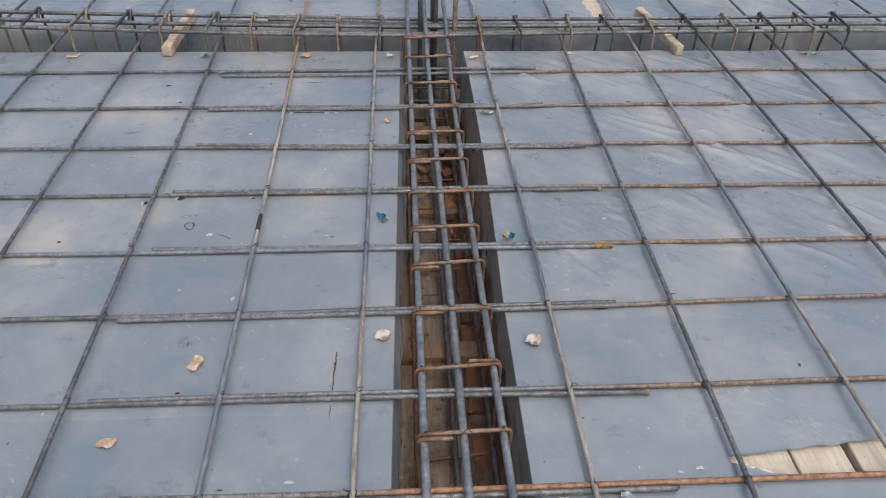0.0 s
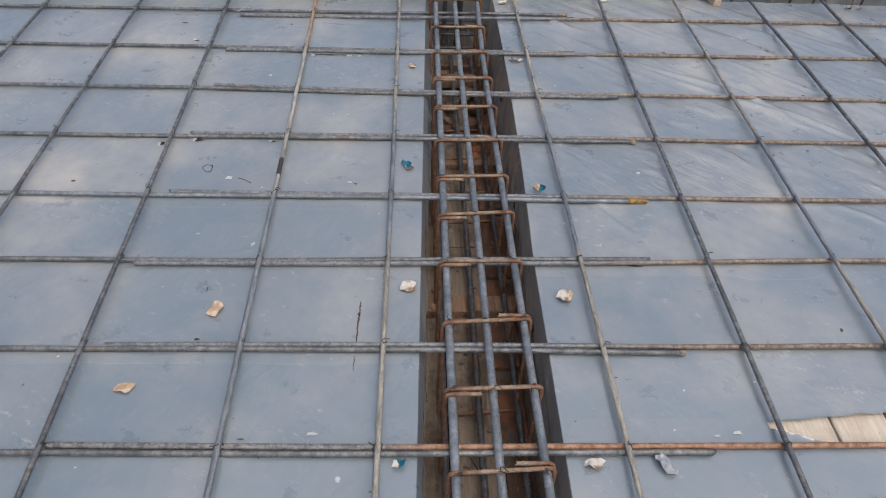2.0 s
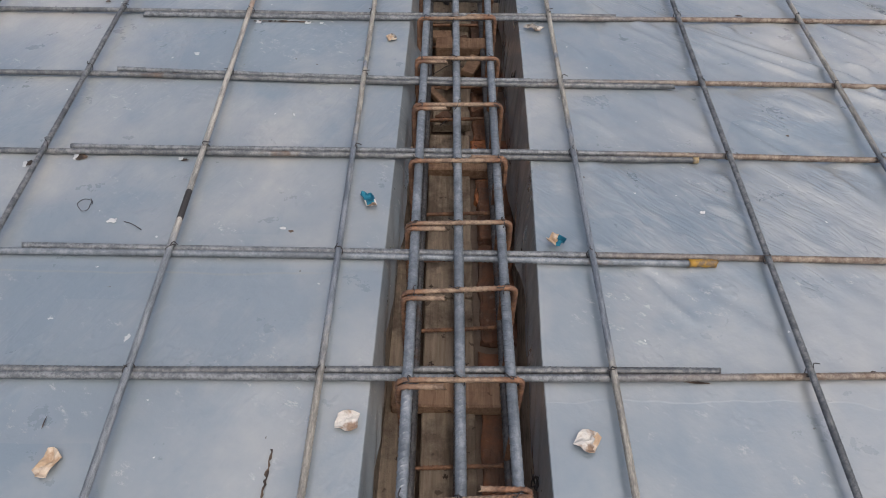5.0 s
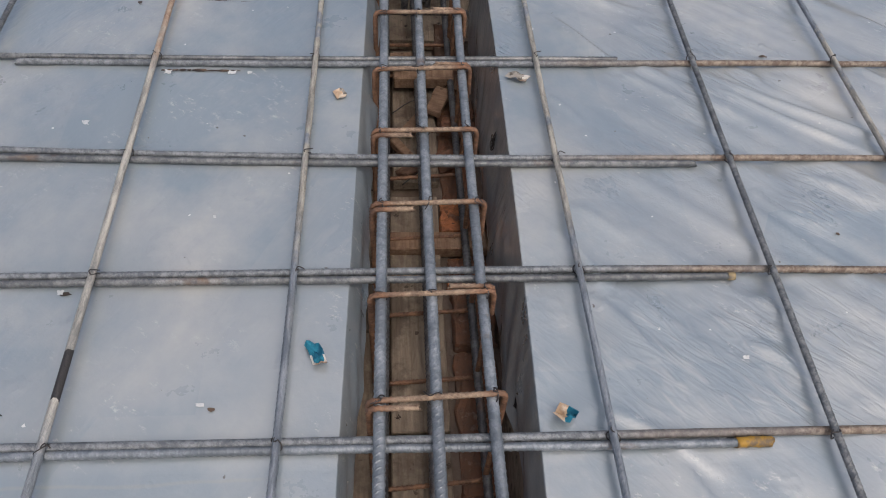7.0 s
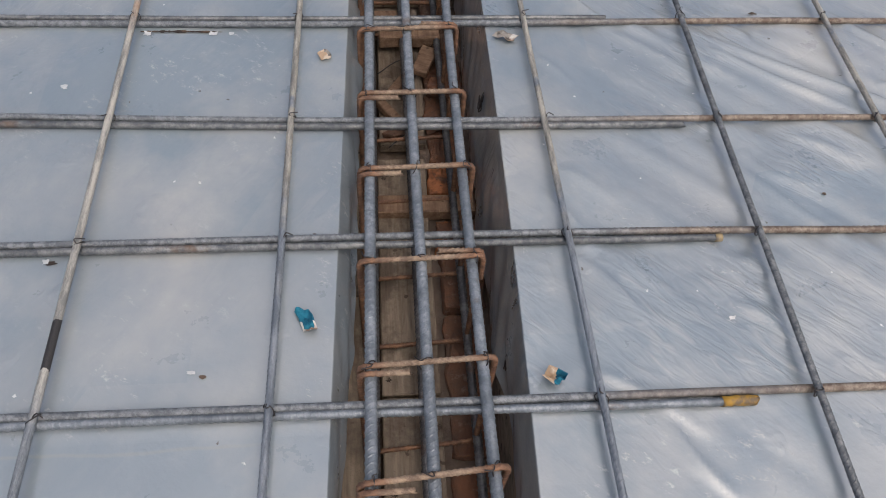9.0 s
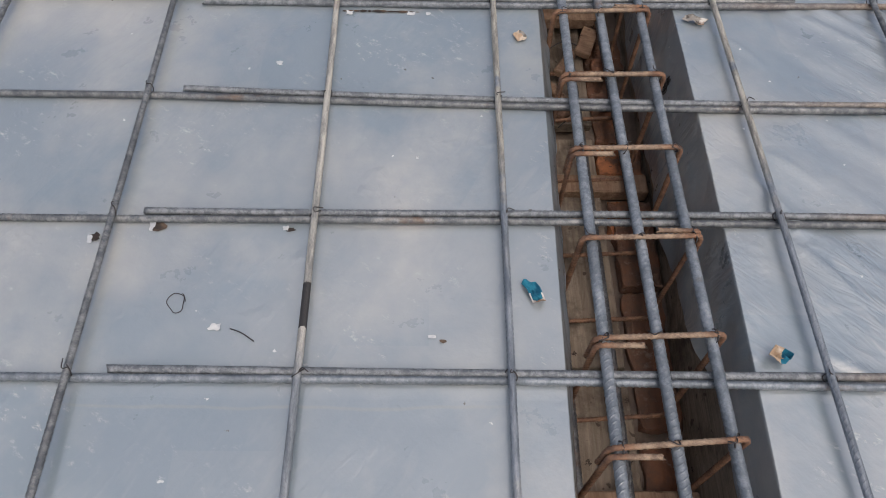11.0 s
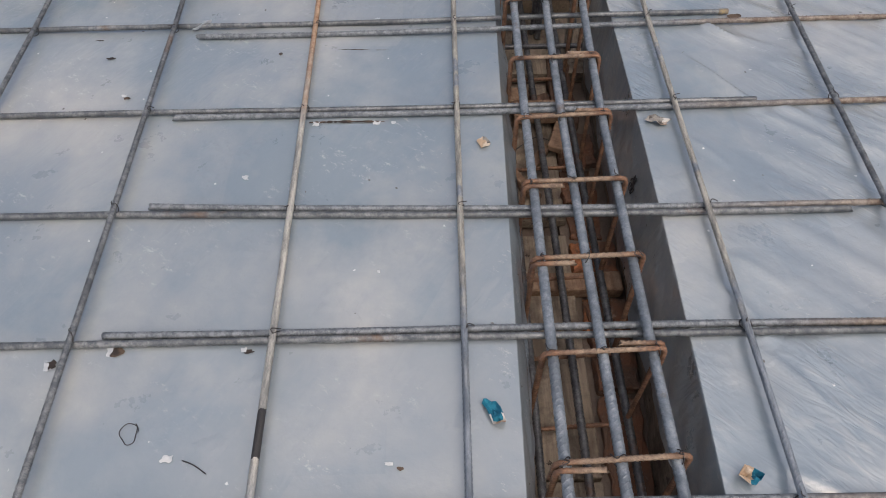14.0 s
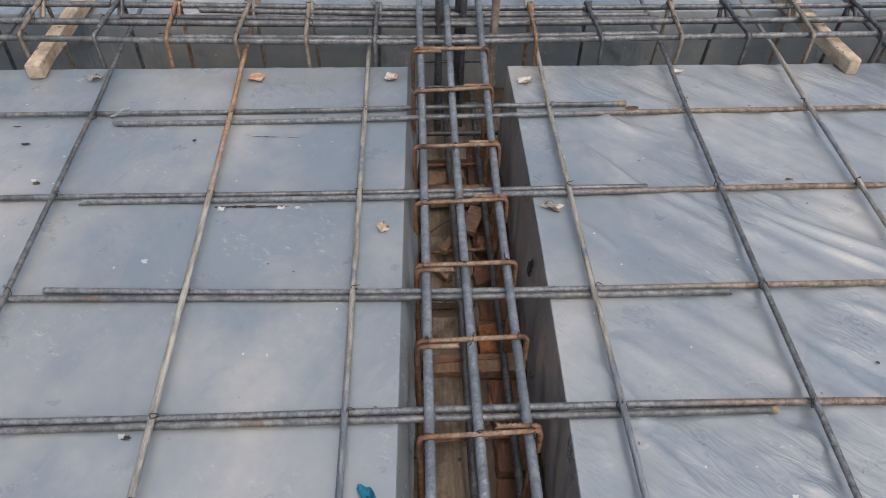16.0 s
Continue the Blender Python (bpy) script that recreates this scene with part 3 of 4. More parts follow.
def side_board(side):
    bm = bmesh.new()
    edge = slot_right if side > 0 else slot_left
    ys = np.linspace(Y_NEAR, Y_EDGE - 0.01, 60)
    prev = None
    for y in ys:
        xi = edge(y) + side * 0.004 - side * (0.006 if side > 0 and y < 0.2 else 0)
        lo = -0.28
        q = [bm.verts.new((xi, y, -0.03)), bm.verts.new((xi - side * 0.002, y, lo)), bm.verts.new((xi + side * 0.03, y, lo)), bm.verts.new((xi + side * 0.03, y, -0.03))]
        if prev:
            for k in range(4):
                bm.faces.new((prev[k], prev[(k + 1) % 4], q[(k + 1) % 4], q[k]))
        else:
            bm.faces.new(q)
        prev = q
    bm.faces.new(prev[::-1])
    bmesh.ops.recalc_face_normals(bm, faces=bm.faces)
    return bm


part("side_board", side_board(-1), WOOD, beam_mould)
part("side_board", side_board(1), WOOD, beam_mould)
for a, b, y0, y1, dz in ((-0.128, -0.060, Y_NEAR, 0.30, 0.0), (-0.128, -0.061, 0.306, 1.06, -0.004), (-0.053, 0.037, Y_NEAR, 0.115, 0.003), (-0.054, 0.038, 0.121, 0.605, 0.0), (-0.048, 0.043, 0.645, 1.06, -0.002)):
    part("bottom_plank", box_bm(a, b, y0, y1, BOTTOM - 0.026, BOTTOM + dz, 0.002, 0.0012, y0 * 7, 0), WOOD, beam_mould)
for y0, y1, x0, x1, z1 in ((0.462, 0.502, -0.056, 0.124, BOTTOM + 0.020), (-0.128, -0.078, -0.104, 0.112, BOTTOM + 0.026), (0.905, 0.955, -0.045, 0.085, BOTTOM + 0.045)):
    part("cross_batten", box_bm(x0, x1, y0, y1, z1 - 0.03, z1, 0.003, 0.002, y0 * 5, 2), REDWOOD, beam_mould)

# bricks beside the bottom planks
brick_row = thing("brick_course", "row of broken red bricks and mortar beside the mould's bottom", "bricks")
part("mortar_bed", box_bm(0.03, 0.15, Y_NEAR, 1.06, -0.285, -0.272, 0, 0.004, 3, 0), MORTAR, brick_row)
rng = random.Random(4)
y = -1.0
while y < 1.0:
    ln = rng.choice((0.105, 0.215, 0.26, 0.19)) * rng.uniform(0.9, 1.05)
    x0 = 0.046 + rng.uniform(0, 0.008)
    part("brick", chipped(box_bm(x0, 0.122 + rng.uniform(-0.02, 0.006), y, y + ln, -0.30, -0.262 + rng.uniform(-0.008, 0.014), 0.002, 0, 0, 11), y * 9), BRICK, brick_row)
    y += ln + rng.uniform(0.008, 0.03)

part("brick", chipped(box_bm(0.042, 0.090, 0.512, 0.585, -0.30, -0.249, 0.002, 0, 0, 9), 5.0), ORANGE_BRICK, brick_row, "bright orange brick")
part("brick", chipped(box_bm(0.050, 0.100, 0.385, 0.455, -0.30, -0.256, 0.002, 0, 0, 9), 9.0), ORANGE_BRICK, brick_row, "bright orange brick")

# broken wood and rubble lying at the far end
for k, (x, yy, z, a, b, c, l, w) in enumerate(((0.0, 0.80, -0.235, 0, 8, 62, 0.095, 0.020), (-0.035, 0.73, -0.24, 0, 4, -55, 0.085, 0.018), (0.05, 0.86, -0.232, 6, 0, 70, 0.08, 0.035), (-0.03, 1.0, -0.235, 0, 10, 15, 0.09, 0.04))):
    bm = box_bm(-l / 2, l / 2, -w / 2, w / 2, -0.008, 0.008, 0.002, 0.003, k, 2)
    chip = tagged(part("wood_offcut", bm, REDWOOD), "broken reddish wood offcut lying in the beam mould", "wood scrap", "offcuts in the mould")
    chip.matrix_basis = pose(x, yy, z, a, b, c)


# ---- beam cage ----
def rounded(corners, r, n=5):
    """A closed-corner line with its inner corners rounded."""
    c = [Vector(p) for p in corners]
    out = [c[0]]
    for a, b, d in zip(c, c[1:], c[2:]):
        u, v = (a - b).normalized(), (d - b).normalized()
        rr = min(r, (a - b).length * 0.45, (d - b).length * 0.45)
        p, q = b + u * rr, b + v * rr
        for k in range(n + 1):
            s = k / n
            out.append(p * (1 - s) ** 2 + b * 2 * s * (1 - s) + q * s * s)
    out.append(c[-1])
    res = []
    for a, b in zip(out, out[1:]):
        m = max(1, round((b - a).length / 0.0017))
        res += [a.lerp(b, k / m) for k in range(m)]
    res.append(out[-1])
    return [tuple(p) for p in res]


def stirrup(x0, x1, yl, yr, zt, zb, hook, lean=0.0, d=0.0074):
    """A bent link round the bars; hook: the side at which its two ends lap."""
    off = 0.0086
    if hook < 0:
        line = [(x0 + 0.058, yl - off, zt - 0.001), (x0, yl - off, zt - 0.002), (x0, yl - off * 0.5 + lean, zb), (x1, yr + lean, zb), (x1, yr, zt), (x0, yl, zt), (x0 - 0.001, yl + 0.001, zt - 0.055)]
    else:
        line = [(x1 - 0.058, yr + off, zt - 0.001), (x1, yr + off, zt - 0.002), (x1, yr + off * 0.5 + lean, zb), (x0, yl + lean, zb), (x0, yl, zt), (x1, yr, zt), (x1 + 0.001, yr - 0.001, zt - 0.055)]
    return swept(rounded(line, 0.013), d / 2 * 0.95, 0.0017, 8, 0.0012, 4, 0.9, ref=(0.2, 0.9, 0.1), smooth_line=False)


def cage_z(y):
    """Height of the beam's top bars: they climb over the cross beam."""
    u = max(0.0, min(1.25, (y - 0.62) / 0.45))
    return 0.025 + 0.042 * u**1.5


cage = thing("beam_cage", "steel cage of ribbed bars and rusty stirrups in the beam slot", "rebar cage")
for x, wob in ((-0.0645, 0.0), (0.0, 1.0), (0.0690, 2.0)):
    pts = [(x + 0.0022 * math.sin(2.3 * y + wob * 2) + 0.003 * max(0, y - 0.3), y, cage_z(y) + 0.001 * math.sin(3 * y + wob)) for y in np.arange(-1.5, 2.3, 0.15)]
    part("top_bar", rebar(pts, 0.0145, 14, 0.8 + 1.3 * wob), STEEL, cage)
for x, wob in ((-0.064, 0.0), (0.004, 1.0), (0.080, 2.0)):
    pts = [(x + 0.004 * math.sin(2.1 * y + wob), y, -0.214 + 0.002 * math.sin(3 * y + wob)) for y in np.arange(-1.5, 1.45, 0.15)]
    part("bottom_bar", rebar(pts, 0.0135, 8), DARKST, cage, "dark lower ribbed bar")
STIRRUPS = ((-0.698, -0.690, 1), (-0.546, -0.540, -1), (-0.400, -0.390, 1), (-0.240, -0.237, -1), (-0.098, -0.086, -1), (0.036, 0.043, -1), (0.181, 0.186, 1), (0.334, 0.339, -1), (0.482, 0.486, -1), (0.627, 0.635, 1), (0.773, 0.777, 1), (0.928, 0.940, 1), (1.061, 1.060, -1))
for k, (yl, yr, hook) in enumerate(STIRRUPS):
    zt = cage_z((yl + yr) / 2) + 0.0112
    part("stirrup", stirrup(-0.0770, 0.0820, yl, yr, zt, -0.232, hook, 0.012 * math.sin(k * 2.4)), LINK, cage, "rusty brown bent stirrup")

# ---- cross beam cage ----
cross = thing("cross_beam_cage", "steel cage of ribbed bars and stirrups in the cross slot", "rebar cage")


def cross_z(x):
    """Height of the cross beam's top bars: they sag towards the crossing."""
    return 0.053 + (0.028 if x < 0 else 0.014) * min(1.2, abs(x) / 1.25) ** 1.2


def cross_bar(y, dz, x0, x1, d, m, wob, slope=0.0):
    pts = [(x, y + slope * x + 0.004 * math.sin(1.7 * x + wob), cross_z(x) + dz + 0.002 * math.sin(2.6 * x + wob)) for x in np.linspace(x0, x1, max(4, int((x1 - x0) / 0.2)))]
    part("top_bar", rebar(pts, d, 10, wob), m, cross)


cross_bar(1.128, 0.0, -2.5, 2.5, 0.0135, MESH, 0.0)
cross_bar(1.198, 0.0, -2.5, 2.5, 0.0135, MESH, 1.0)
cross_bar(1.270, 0.0, -2.5, 2.5, 0.0135, MESH, 2.0)
cross_bar(1.146, -0.002, -0.62, 0.47, 0.0125, MESH, 0.5, 0.004)
cross_bar(1.213, 0.001, -0.72, 0.49, 0.0125, DARKST, 1.5, -0.006)
cross_bar(1.249, -0.004, -0.56, 0.48, 0.0125, MESH, 2.4, -0.01)
for y, wob in ((1.14, 0.0), (1.26, 1.0)):
    pts = [(x, y, -0.205 + 0.002 * math.sin(2 * x + wob)) for x in np.linspace(-2.5, 2.5, 12)]
    part("bottom_bar", rebar(pts, 0.0135, 6), DARKST, cross)


def cross_stirrup(x, k):
    zt, zb = cross_z(x) + 0.011, -0.22
    ya, yb = 1.116, 1.283
    sk = 0.010 * math.sin(k * 1.9)
    far = 0.012 * math.sin(k * 2.7 + 1)
    line = [(x + far + 0.008, yb - 0.045, zt - 0.028), (x + far + 0.006, yb - 0.004, zt + 0.004), (x + sk + far, yb, zb), (x + sk, ya, zb), (x, ya, zt), (x + far, yb, zt), (x + far - 0.004, yb - 0.030, zt - 0.034)]
    return swept(rounded(line, 0.011), 0.0044, 0.0017, 8, 0.0009, 4, 0.7, ref=(0.9, 0.2, 0.1), smooth_line=False)


CROSS_X = (-1.51, -1.352, -1.20, -1.05, -0.905, -0.752, -0.602, -0.457, -0.307, -0.159, 0.193, 0.338, 0.515, 0.664, 0.808, 0.966, 1.108, 1.252, 1.395, 1.525)
for k, x in enumerate(CROSS_X):
    part("stirrup", cross_stirrup(x, k), (BROWN, MESH, RUST, BROWN)[k % 4] if -0.8 < x < 0.3 else (BROWN, DARKST)[k % 2], cross, "bent stirrup with hooked ends")

# cross beam mould
cross_mould = thing("cross_formwork", "wooden formwork trough of the cross beam", "formwork")
part("side_board", box_bm(-X_OUT, slot_left(1.08) - 0.004, Y_EDGE - 0.026, Y_EDGE - 0.003, -0.28, -0.026, 0), PLY, cross_mould)
part("side_board", box_bm(slot_right(1.08) + 0.004, X_OUT, Y_EDGE - 0.026, Y_EDGE - 0.003, -0.28, -0.026, 0), PLY, cross_mould)
part("side_board", box_bm(-X_OUT, X_OUT, Y_FAR + 0.002, Y_FAR + 0.028, -0.28, -0.008, 0), PLY, cross_mould)
part("bottom_plank", box_bm(-X_OUT, X_OUT, Y_EDGE - 0.004, Y_FAR - 0.004, -0.28, -0.254, 0), WOOD, cross_mould)

# column bars standing in the crossing of the beams
column = thing("column_bars", "upright dark ribbed starter bars of the column", "column bars", at=(0, 0, 0))
for x, y, lx, ly, d, m in ((-0.046, 1.168, 0.0, 0.0, 0.014, DARKST), (-0.018, 1.20, 0.004, 0.0, 0.016, DARKST), (0.030, 1.255, -0.004, 0.0, 0.014, DARKST), (0.040, 1.235, 0.003, 0.0, 0.014, DARKST), (0.103, 1.16, 0.004, 0.004, 0.017, BROWN)):
    part("upright_bar", rebar([(x, y, -0.25), (x + lx * 0.3, y, 0.2), (x + lx, y + ly, 0.75)], d, 8), m, column)
for z in (-0.16, -0.08):
    ring = [(-0.055, 1.155, z), (0.115, 1.155, z), (0.115, 1.265, z), (-0.055, 1.265, z), (-0.055, 1.156, z)]
    part("column_tie", swept(rounded(ring, 0.01), 0.004, 0.003, 6, smooth_line=False), DARKST, column)

# ---- slab mesh ----
mat_thing = thing("rebar_mesh", "grid of thin ribbed steel bars lying on the film", "rebar mesh")
LONG = (
    (-1.77, -1.77, MESH), (-1.51, -1.515, MESH), (-1.252, -1.262, MESH), (-0.975, -0.986, MESH), (-0.696, -0.716, MESH), (-0.428, -0.443, DUSTY), (-0.183, -0.174, TWO_TONE),
    (0.204, 0.200, TWO_TONE), (0.463, 0.481, MESH), (0.729, 0.737, TWO_TONE), (1.012, 1.006, MESH), (1.268, 1.262, MESH), (1.52, 1.51, MESH), (1.77, 1.77, MESH),
)
D_MESH = 0.0102
Z_T, Z_L = SHEET_Z + 0.0068, SHEET_Z + 0.0172
rng = random.Random(8)
long_x = []
for k, (xa, xb, m) in enumerate(LONG):
    def at_x(y, xa=xa, xb=xb, k=k):
        return xa + (xb - xa) * (y + 0.45) / 1.4 + 0.0014 * math.sin(3.1 * y + k * 1.3)
    long_x.append(at_x)
    pts = [(at_x(y), y, Z_L + 0.0012 * math.sin(5 * y + k) + (0.006 if y > 1.05 else 0)) for y in np.arange(-1.6, 2.8, 0.16)]
    if k == 5:
        part("lengthwise_bar", rebar(pts, 0.0094, 10, k), PAINTED, mat_thing, "dusty bar with a black smear and a rusty end")
    else:
        part("lengthwise_bar", rebar(pts, 0.0094, 10, k), m, mat_thing)

# rows of two lapped bars: y of the bar from the left and of the bar from the right at BENDS,
# right end of the one, left end of the other, their steel
BENDS = (-0.70, -0.25, 0.20, 0.65)
ROWS = (
    ((-0.644, -0.648, -0.650, -0.651), (-0.631, -0.636, -0.639, -0.638), 0.346, -0.690, MESH, HALF_RUSTY),
    ((-0.441, -0.441, -0.447, -0.452), (-0.432, -0.431, -0.434, -0.432), 0.353, -0.660, MESH, LAP),
    ((-0.215, -0.213, -0.206, -0.203), (-0.2245, -0.223, -0.217, -0.206), 0.353, -0.672, MESH, LAP),
    ((-0.0085, -0.010, -0.013, -0.0165), (0.002, 0.000, -0.0015, -0.0035), 0.390, -0.660, STEEL, LAP),
    ((0.221, 0.222, 0.223, 0.219), (0.2345, 0.234, 0.2365, 0.230), 0.418, -0.668, MESH, LAP),
    ((0.450, 0.440, 0.436, 0.437), (0.468, 0.452, 0.4485, 0.448), 0.423, -0.659, MESH, LAP),
    ((0.683, 0.684, 0.688, 0.690), (0.669, 0.671, 0.676, 0.685), 0.346, -0.665, MESH, LAP),
    ((0.932, 0.938, 0.947, 0.951), (0.900, 0.903, 0.915, 0.925), 0.363, -0.668, MESH, LAP),
)


def bent(ys, x):
    """y of a bar that bends gently through its values at BENDS."""
    x = max(-1.05, min(1.05, x))
    y = 0.0
    for i, a in enumerate(BENDS):
        w = ys[i]
        for j, b in enumerate(BENDS):
            if j != i:
                w *= (max(BENDS[0], min(BENDS[-1], x)) - b) / (a - b)
        y += w
    slope = (ys[-1] - ys[0]) / (BENDS[-1] - BENDS[0])
    over = min(0.0, x - BENDS[0]) + max(0.0, x - BENDS[-1])
    return y + slope * over * 0.6


row_y = []
for k, (ya, yb, xr, xl, ma, mb) in enumerate(ROWS):
    row_y.append(lambda x, ya=ya, yb=yb: (bent(ya, x) + bent(yb, x)) / 2)
    one = [(x, bent(ya, x) + 0.0006 * math.sin(7 * x + k), Z_T + 0.0005 * math.sin(6 * x + k)) for x in np.r_[np.arange(-2.5, xr - 0.1, 0.15), xr]]
    two = [(x, bent(yb, x) + 0.0006 * math.sin(6 * x + 2 * k), Z_T + 0.0005 * math.sin(5 * x + k)) for x in np.r_[xl, np.arange(xl + 0.1, 2.5, 0.15)]]
    one_bar = part("crosswise_bar", rebar(one, D_MESH, 10, 0.9 * k), ma, mat_thing)
    part("crosswise_bar", rebar(two, D_MESH, 10, 0.9 * k + 2), mb, mat_thing)
    ye = bent(ya, xr)
    if k in (1, 4, 7):
        tip = swept([(xr - (0.018 if k == 7 else 0.009), ye, Z_T), (xr + 0.0008, ye, Z_T)], 0.0057, 0.004, 10)
        part("tape", tip, TANTIP, one_bar, "faded tan-yellow painted bar end")
    if k == 3:
        tape = swept([(xr - 0.040, ye, Z_T), (xr - 0.022, ye + 0.0003, Z_T + 0.0004), (xr + 0.001, ye, Z_T)], 0.0062, 0.003, 12, 0.0007, 5, 0.4)
        part("tape", tape, YELLOW, one_bar, "yellow tape wound round the bar's end")


def tie_mesh(seed):
    r = random.Random(seed)
    pts = []
    for k in range(17):
        a = k / 16 * 2 * math.pi * 1.25
        pts.append((0.0085 * math.cos(a) * 0.9 + 0.002 * math.sin(a), 0.0085 * math.cos(a) * 0.75 - 0.003 * math.sin(a), 0.0075 * math.sin(a)))
    end = pts[-1]
    pts += [(end[0] + 0.006 * r.uniform(-1, 1), end[1] + 0.006, end[2] + 0.004), (end[0] + 0.016 * r.uniform(-1, 1), end[1] + 0.010 * r.uniform(0, 1), end[2] + 0.008 * r.uniform(0.2, 1.2))]
    return swept([(0.85 * a, 0.85 * b, 0.9 * c) for a, b, c in pts], 0.0008, 0.003, 5)


TIES = [tie_mesh(s) for s in range(4)]
for me in TIES:
    me.materials.append(WIRE)
rng = random.Random(5)
for i, fx in enumerate(long_x):
    for j, fy in enumerate(row_y):
        x0 = LONG[i][0]
        y0 = fy(x0)
        ob = part("tie_wire", TIES[(i + 3 * j) % 4], None, mat_thing)
        ob.matrix_basis = pose(fx(y0), y0, Z_L - 0.003, 0, 0, rng.choice((0, 90, 180, 20)) + rng.uniform(-15, 15))

for k, (yl, yr, hook) in enumerate(STIRRUPS):
    for q, x in enumerate((-0.0645, 0.0, 0.069)):
        y0 = yl + (yr - yl) * (x + 0.077) / 0.159
        ob = part("tie_wire", TIES[(k + q) % 4], None, cage)
        ob.matrix_basis = pose(x, y0, cage_z(y0) + 0.007, 0, 0, rng.uniform(0, 360)) @ Matrix.Scale(1.05, 4)
for k, x in enumerate(CROSS_X):
    for q, y0 in enumerate((1.128, 1.198, 1.270)):
        ob = part("tie_wire", TIES[(k + q) % 4], None, cross)
        ob.matrix_basis = pose(x, y0, cross_z(x) + 0.005, 0, 0, rng.uniform(0, 360)) @ Matrix.Scale(1.1, 4)

# ---- timbers across the slot ----


def timber(x0, y0, x1, y1, z0, z1, w, h, label):
    a, b = Vector((x0, y0, z0)), Vector((x1, y1, z1))
    ln = (b - a).length
    bm = box_bm(0, ln, -w / 2, w / 2, -h / 2, h / 2, 0.003, 0.004, x0 * 3, 4)
    ob = tagged(part("timber_offcut", bm, TIMBER), label, "timber", "timbers across the slot")
    ob.matrix_basis = Matrix.Translation(a) @ (b - a).to_track_quat("X", "Z").to_matrix().to_4x4()
    return ob


timber(-0.880, 1.068, -0.866, 1.41, 0.024, 0.028, 0.033, 0.034, "short pale timber with a rough rusty end across the slot")
timber(0.892, 1.058, 0.845, 1.43, 0.025, 0.028, 0.029, 0.034, "short sawn timber with nail holes across the slot")


# ---- litter ----
def scrap(name, x, y, w, l, turn, m, label, category, seed, lift=0.5, second=None, group="", share=0.2, rim=0):
    """A crumpled scrap of paper or chip with a ragged outline."""
    r = random.Random(seed)
    n, rings = 14, 4
    verts, faces = [(0, 0, 0.004 * lift)], []
    radius = [r.uniform(0.82, 1.04) for _ in range(n)]
    for q in range(1, rings + 1):
        for k in range(n):
            a = 2 * math.pi * k / n
            f = q / rings * radius[k] * min(1.28, 0.88 / max(abs(math.cos(a + 0.3)), abs(math.sin(a + 0.3))))
            px_, py_ = w / 2 * f * math.cos(a), l / 2 * f * math.sin(a)
            z = 0.0015 + lift * 0.011 * abs(noise.noise((px_ * 75 + seed, py_ * 75, seed))) + (r.uniform(0, 0.003) * lift if q == rings else 0)
            verts.append((px_, py_, z))
    for k in range(n):
        faces.append((0, 1 + k, 1 + (k + 1) % n))
    for q in range(rings - 1):
        for k in range(n):
            a, b = 1 + q * n + k, 1 + q * n + (k + 1) % n
            faces.append((a, a + n, b + n, b))
    me = mesh_of(name, verts, faces, smooth=False)
    me.materials.append(m)
    if second:
        me.materials.append(second)
        for f in me.polygons:
            if (not rim and f.center.x > w * share) or (rim and f.index >= n * rings - n and f.index % n < rim):
                f.material_index = 1
    ob = tagged(part(name, me, None), label, category, group)
    so = ob.modifiers.new("thickness", "SOLIDIFY")
    so.thickness, so.offset = 0.0012, -1
    ob.matrix_basis = pose(x, y, SHEET_Z + 0.0025, 0, 0, turn)
    return ob


G = "litter on the film"
scrap("torn_packet", -0.143, 0.113, 0.019, 0.046, 32, BLUE_PAPER, "torn blue packet lying on the film", "litter", 1, 1.5, WHITE_PAPER, G, rim=6).matrix_basis @= pose(0, 0, 0, 0, 0, 180)
scrap("torn_packet", 0.152, 0.024, 0.027, 0.022, -20, TAN_PAPER, "torn tan and blue packet lying on the film", "litter", 2, 2.4, BLUE_PAPER, G, 0.08)
scrap("crumpled_paper", -0.140, -0.284, 0.034, 0.03, 10, WHITE_PAPER, "crumpled white paper with brown stains on the film", "litter", 3, 1.1, None, G)
scrap("crumpled_paper", 0.161, -0.308, 0.033, 0.036, -15, WHITE_PAPER, "crumpled white and tan paper on the film", "litter", 4, 1.1, TAN_PAPER, G)
scrap("wood_chip", -0.493, -0.347, 0.024, 0.042, -10, TAN_PAPER, "flaky tan wood chip on the film", "litter", 5, 1.0, None, G)
scrap("film_flap", -0.606, -0.522, 0.034, 0.022, 5, TAN_PAPER, "peeled tan flap of torn film", "litter", 6, 0.7, None, G)
scrap("crumpled_paper", -0.125, 1.058, 0.032, 0.028, 0, WHITE_PAPER, "small crumpled white paper on the film", "litter", 7, 1.1, BROWN_PAPER, G)
scrap("crumpled_paper", 0.163, 1.044, 0.036, 0.026, 20, WHITE_PAPER, "flat white paper scrap on the film", "litter", 8, 0.5, None, G)
scrap("brick_chip", -0.413, 1.062, 0.036, 0.034, 0, BROWN_PAPER, "flat reddish brick chip on the film", "litter", 9, 0.8, None, G)
scrap("crumpled_paper", 0.166, 0.643, 0.044, 0.022, -12, GREY_PAPER, "crushed grey printed wrapper on the film", "litter", 10, 0.8, WHITE_PAPER, G)
scrap("crumpled_paper", -0.133, 0.597, 0.022, 0.026, 40, TAN_PAPER, "small torn tan paper on the film", "litter", 11, 0.8, GREY_PAPER, G)
scrap("stone", -0.755, 1.062, 0.034, 0.024, 0, GREY_PAPER, "small dark stone on the film", "litter", 12, 1.4, None, G)
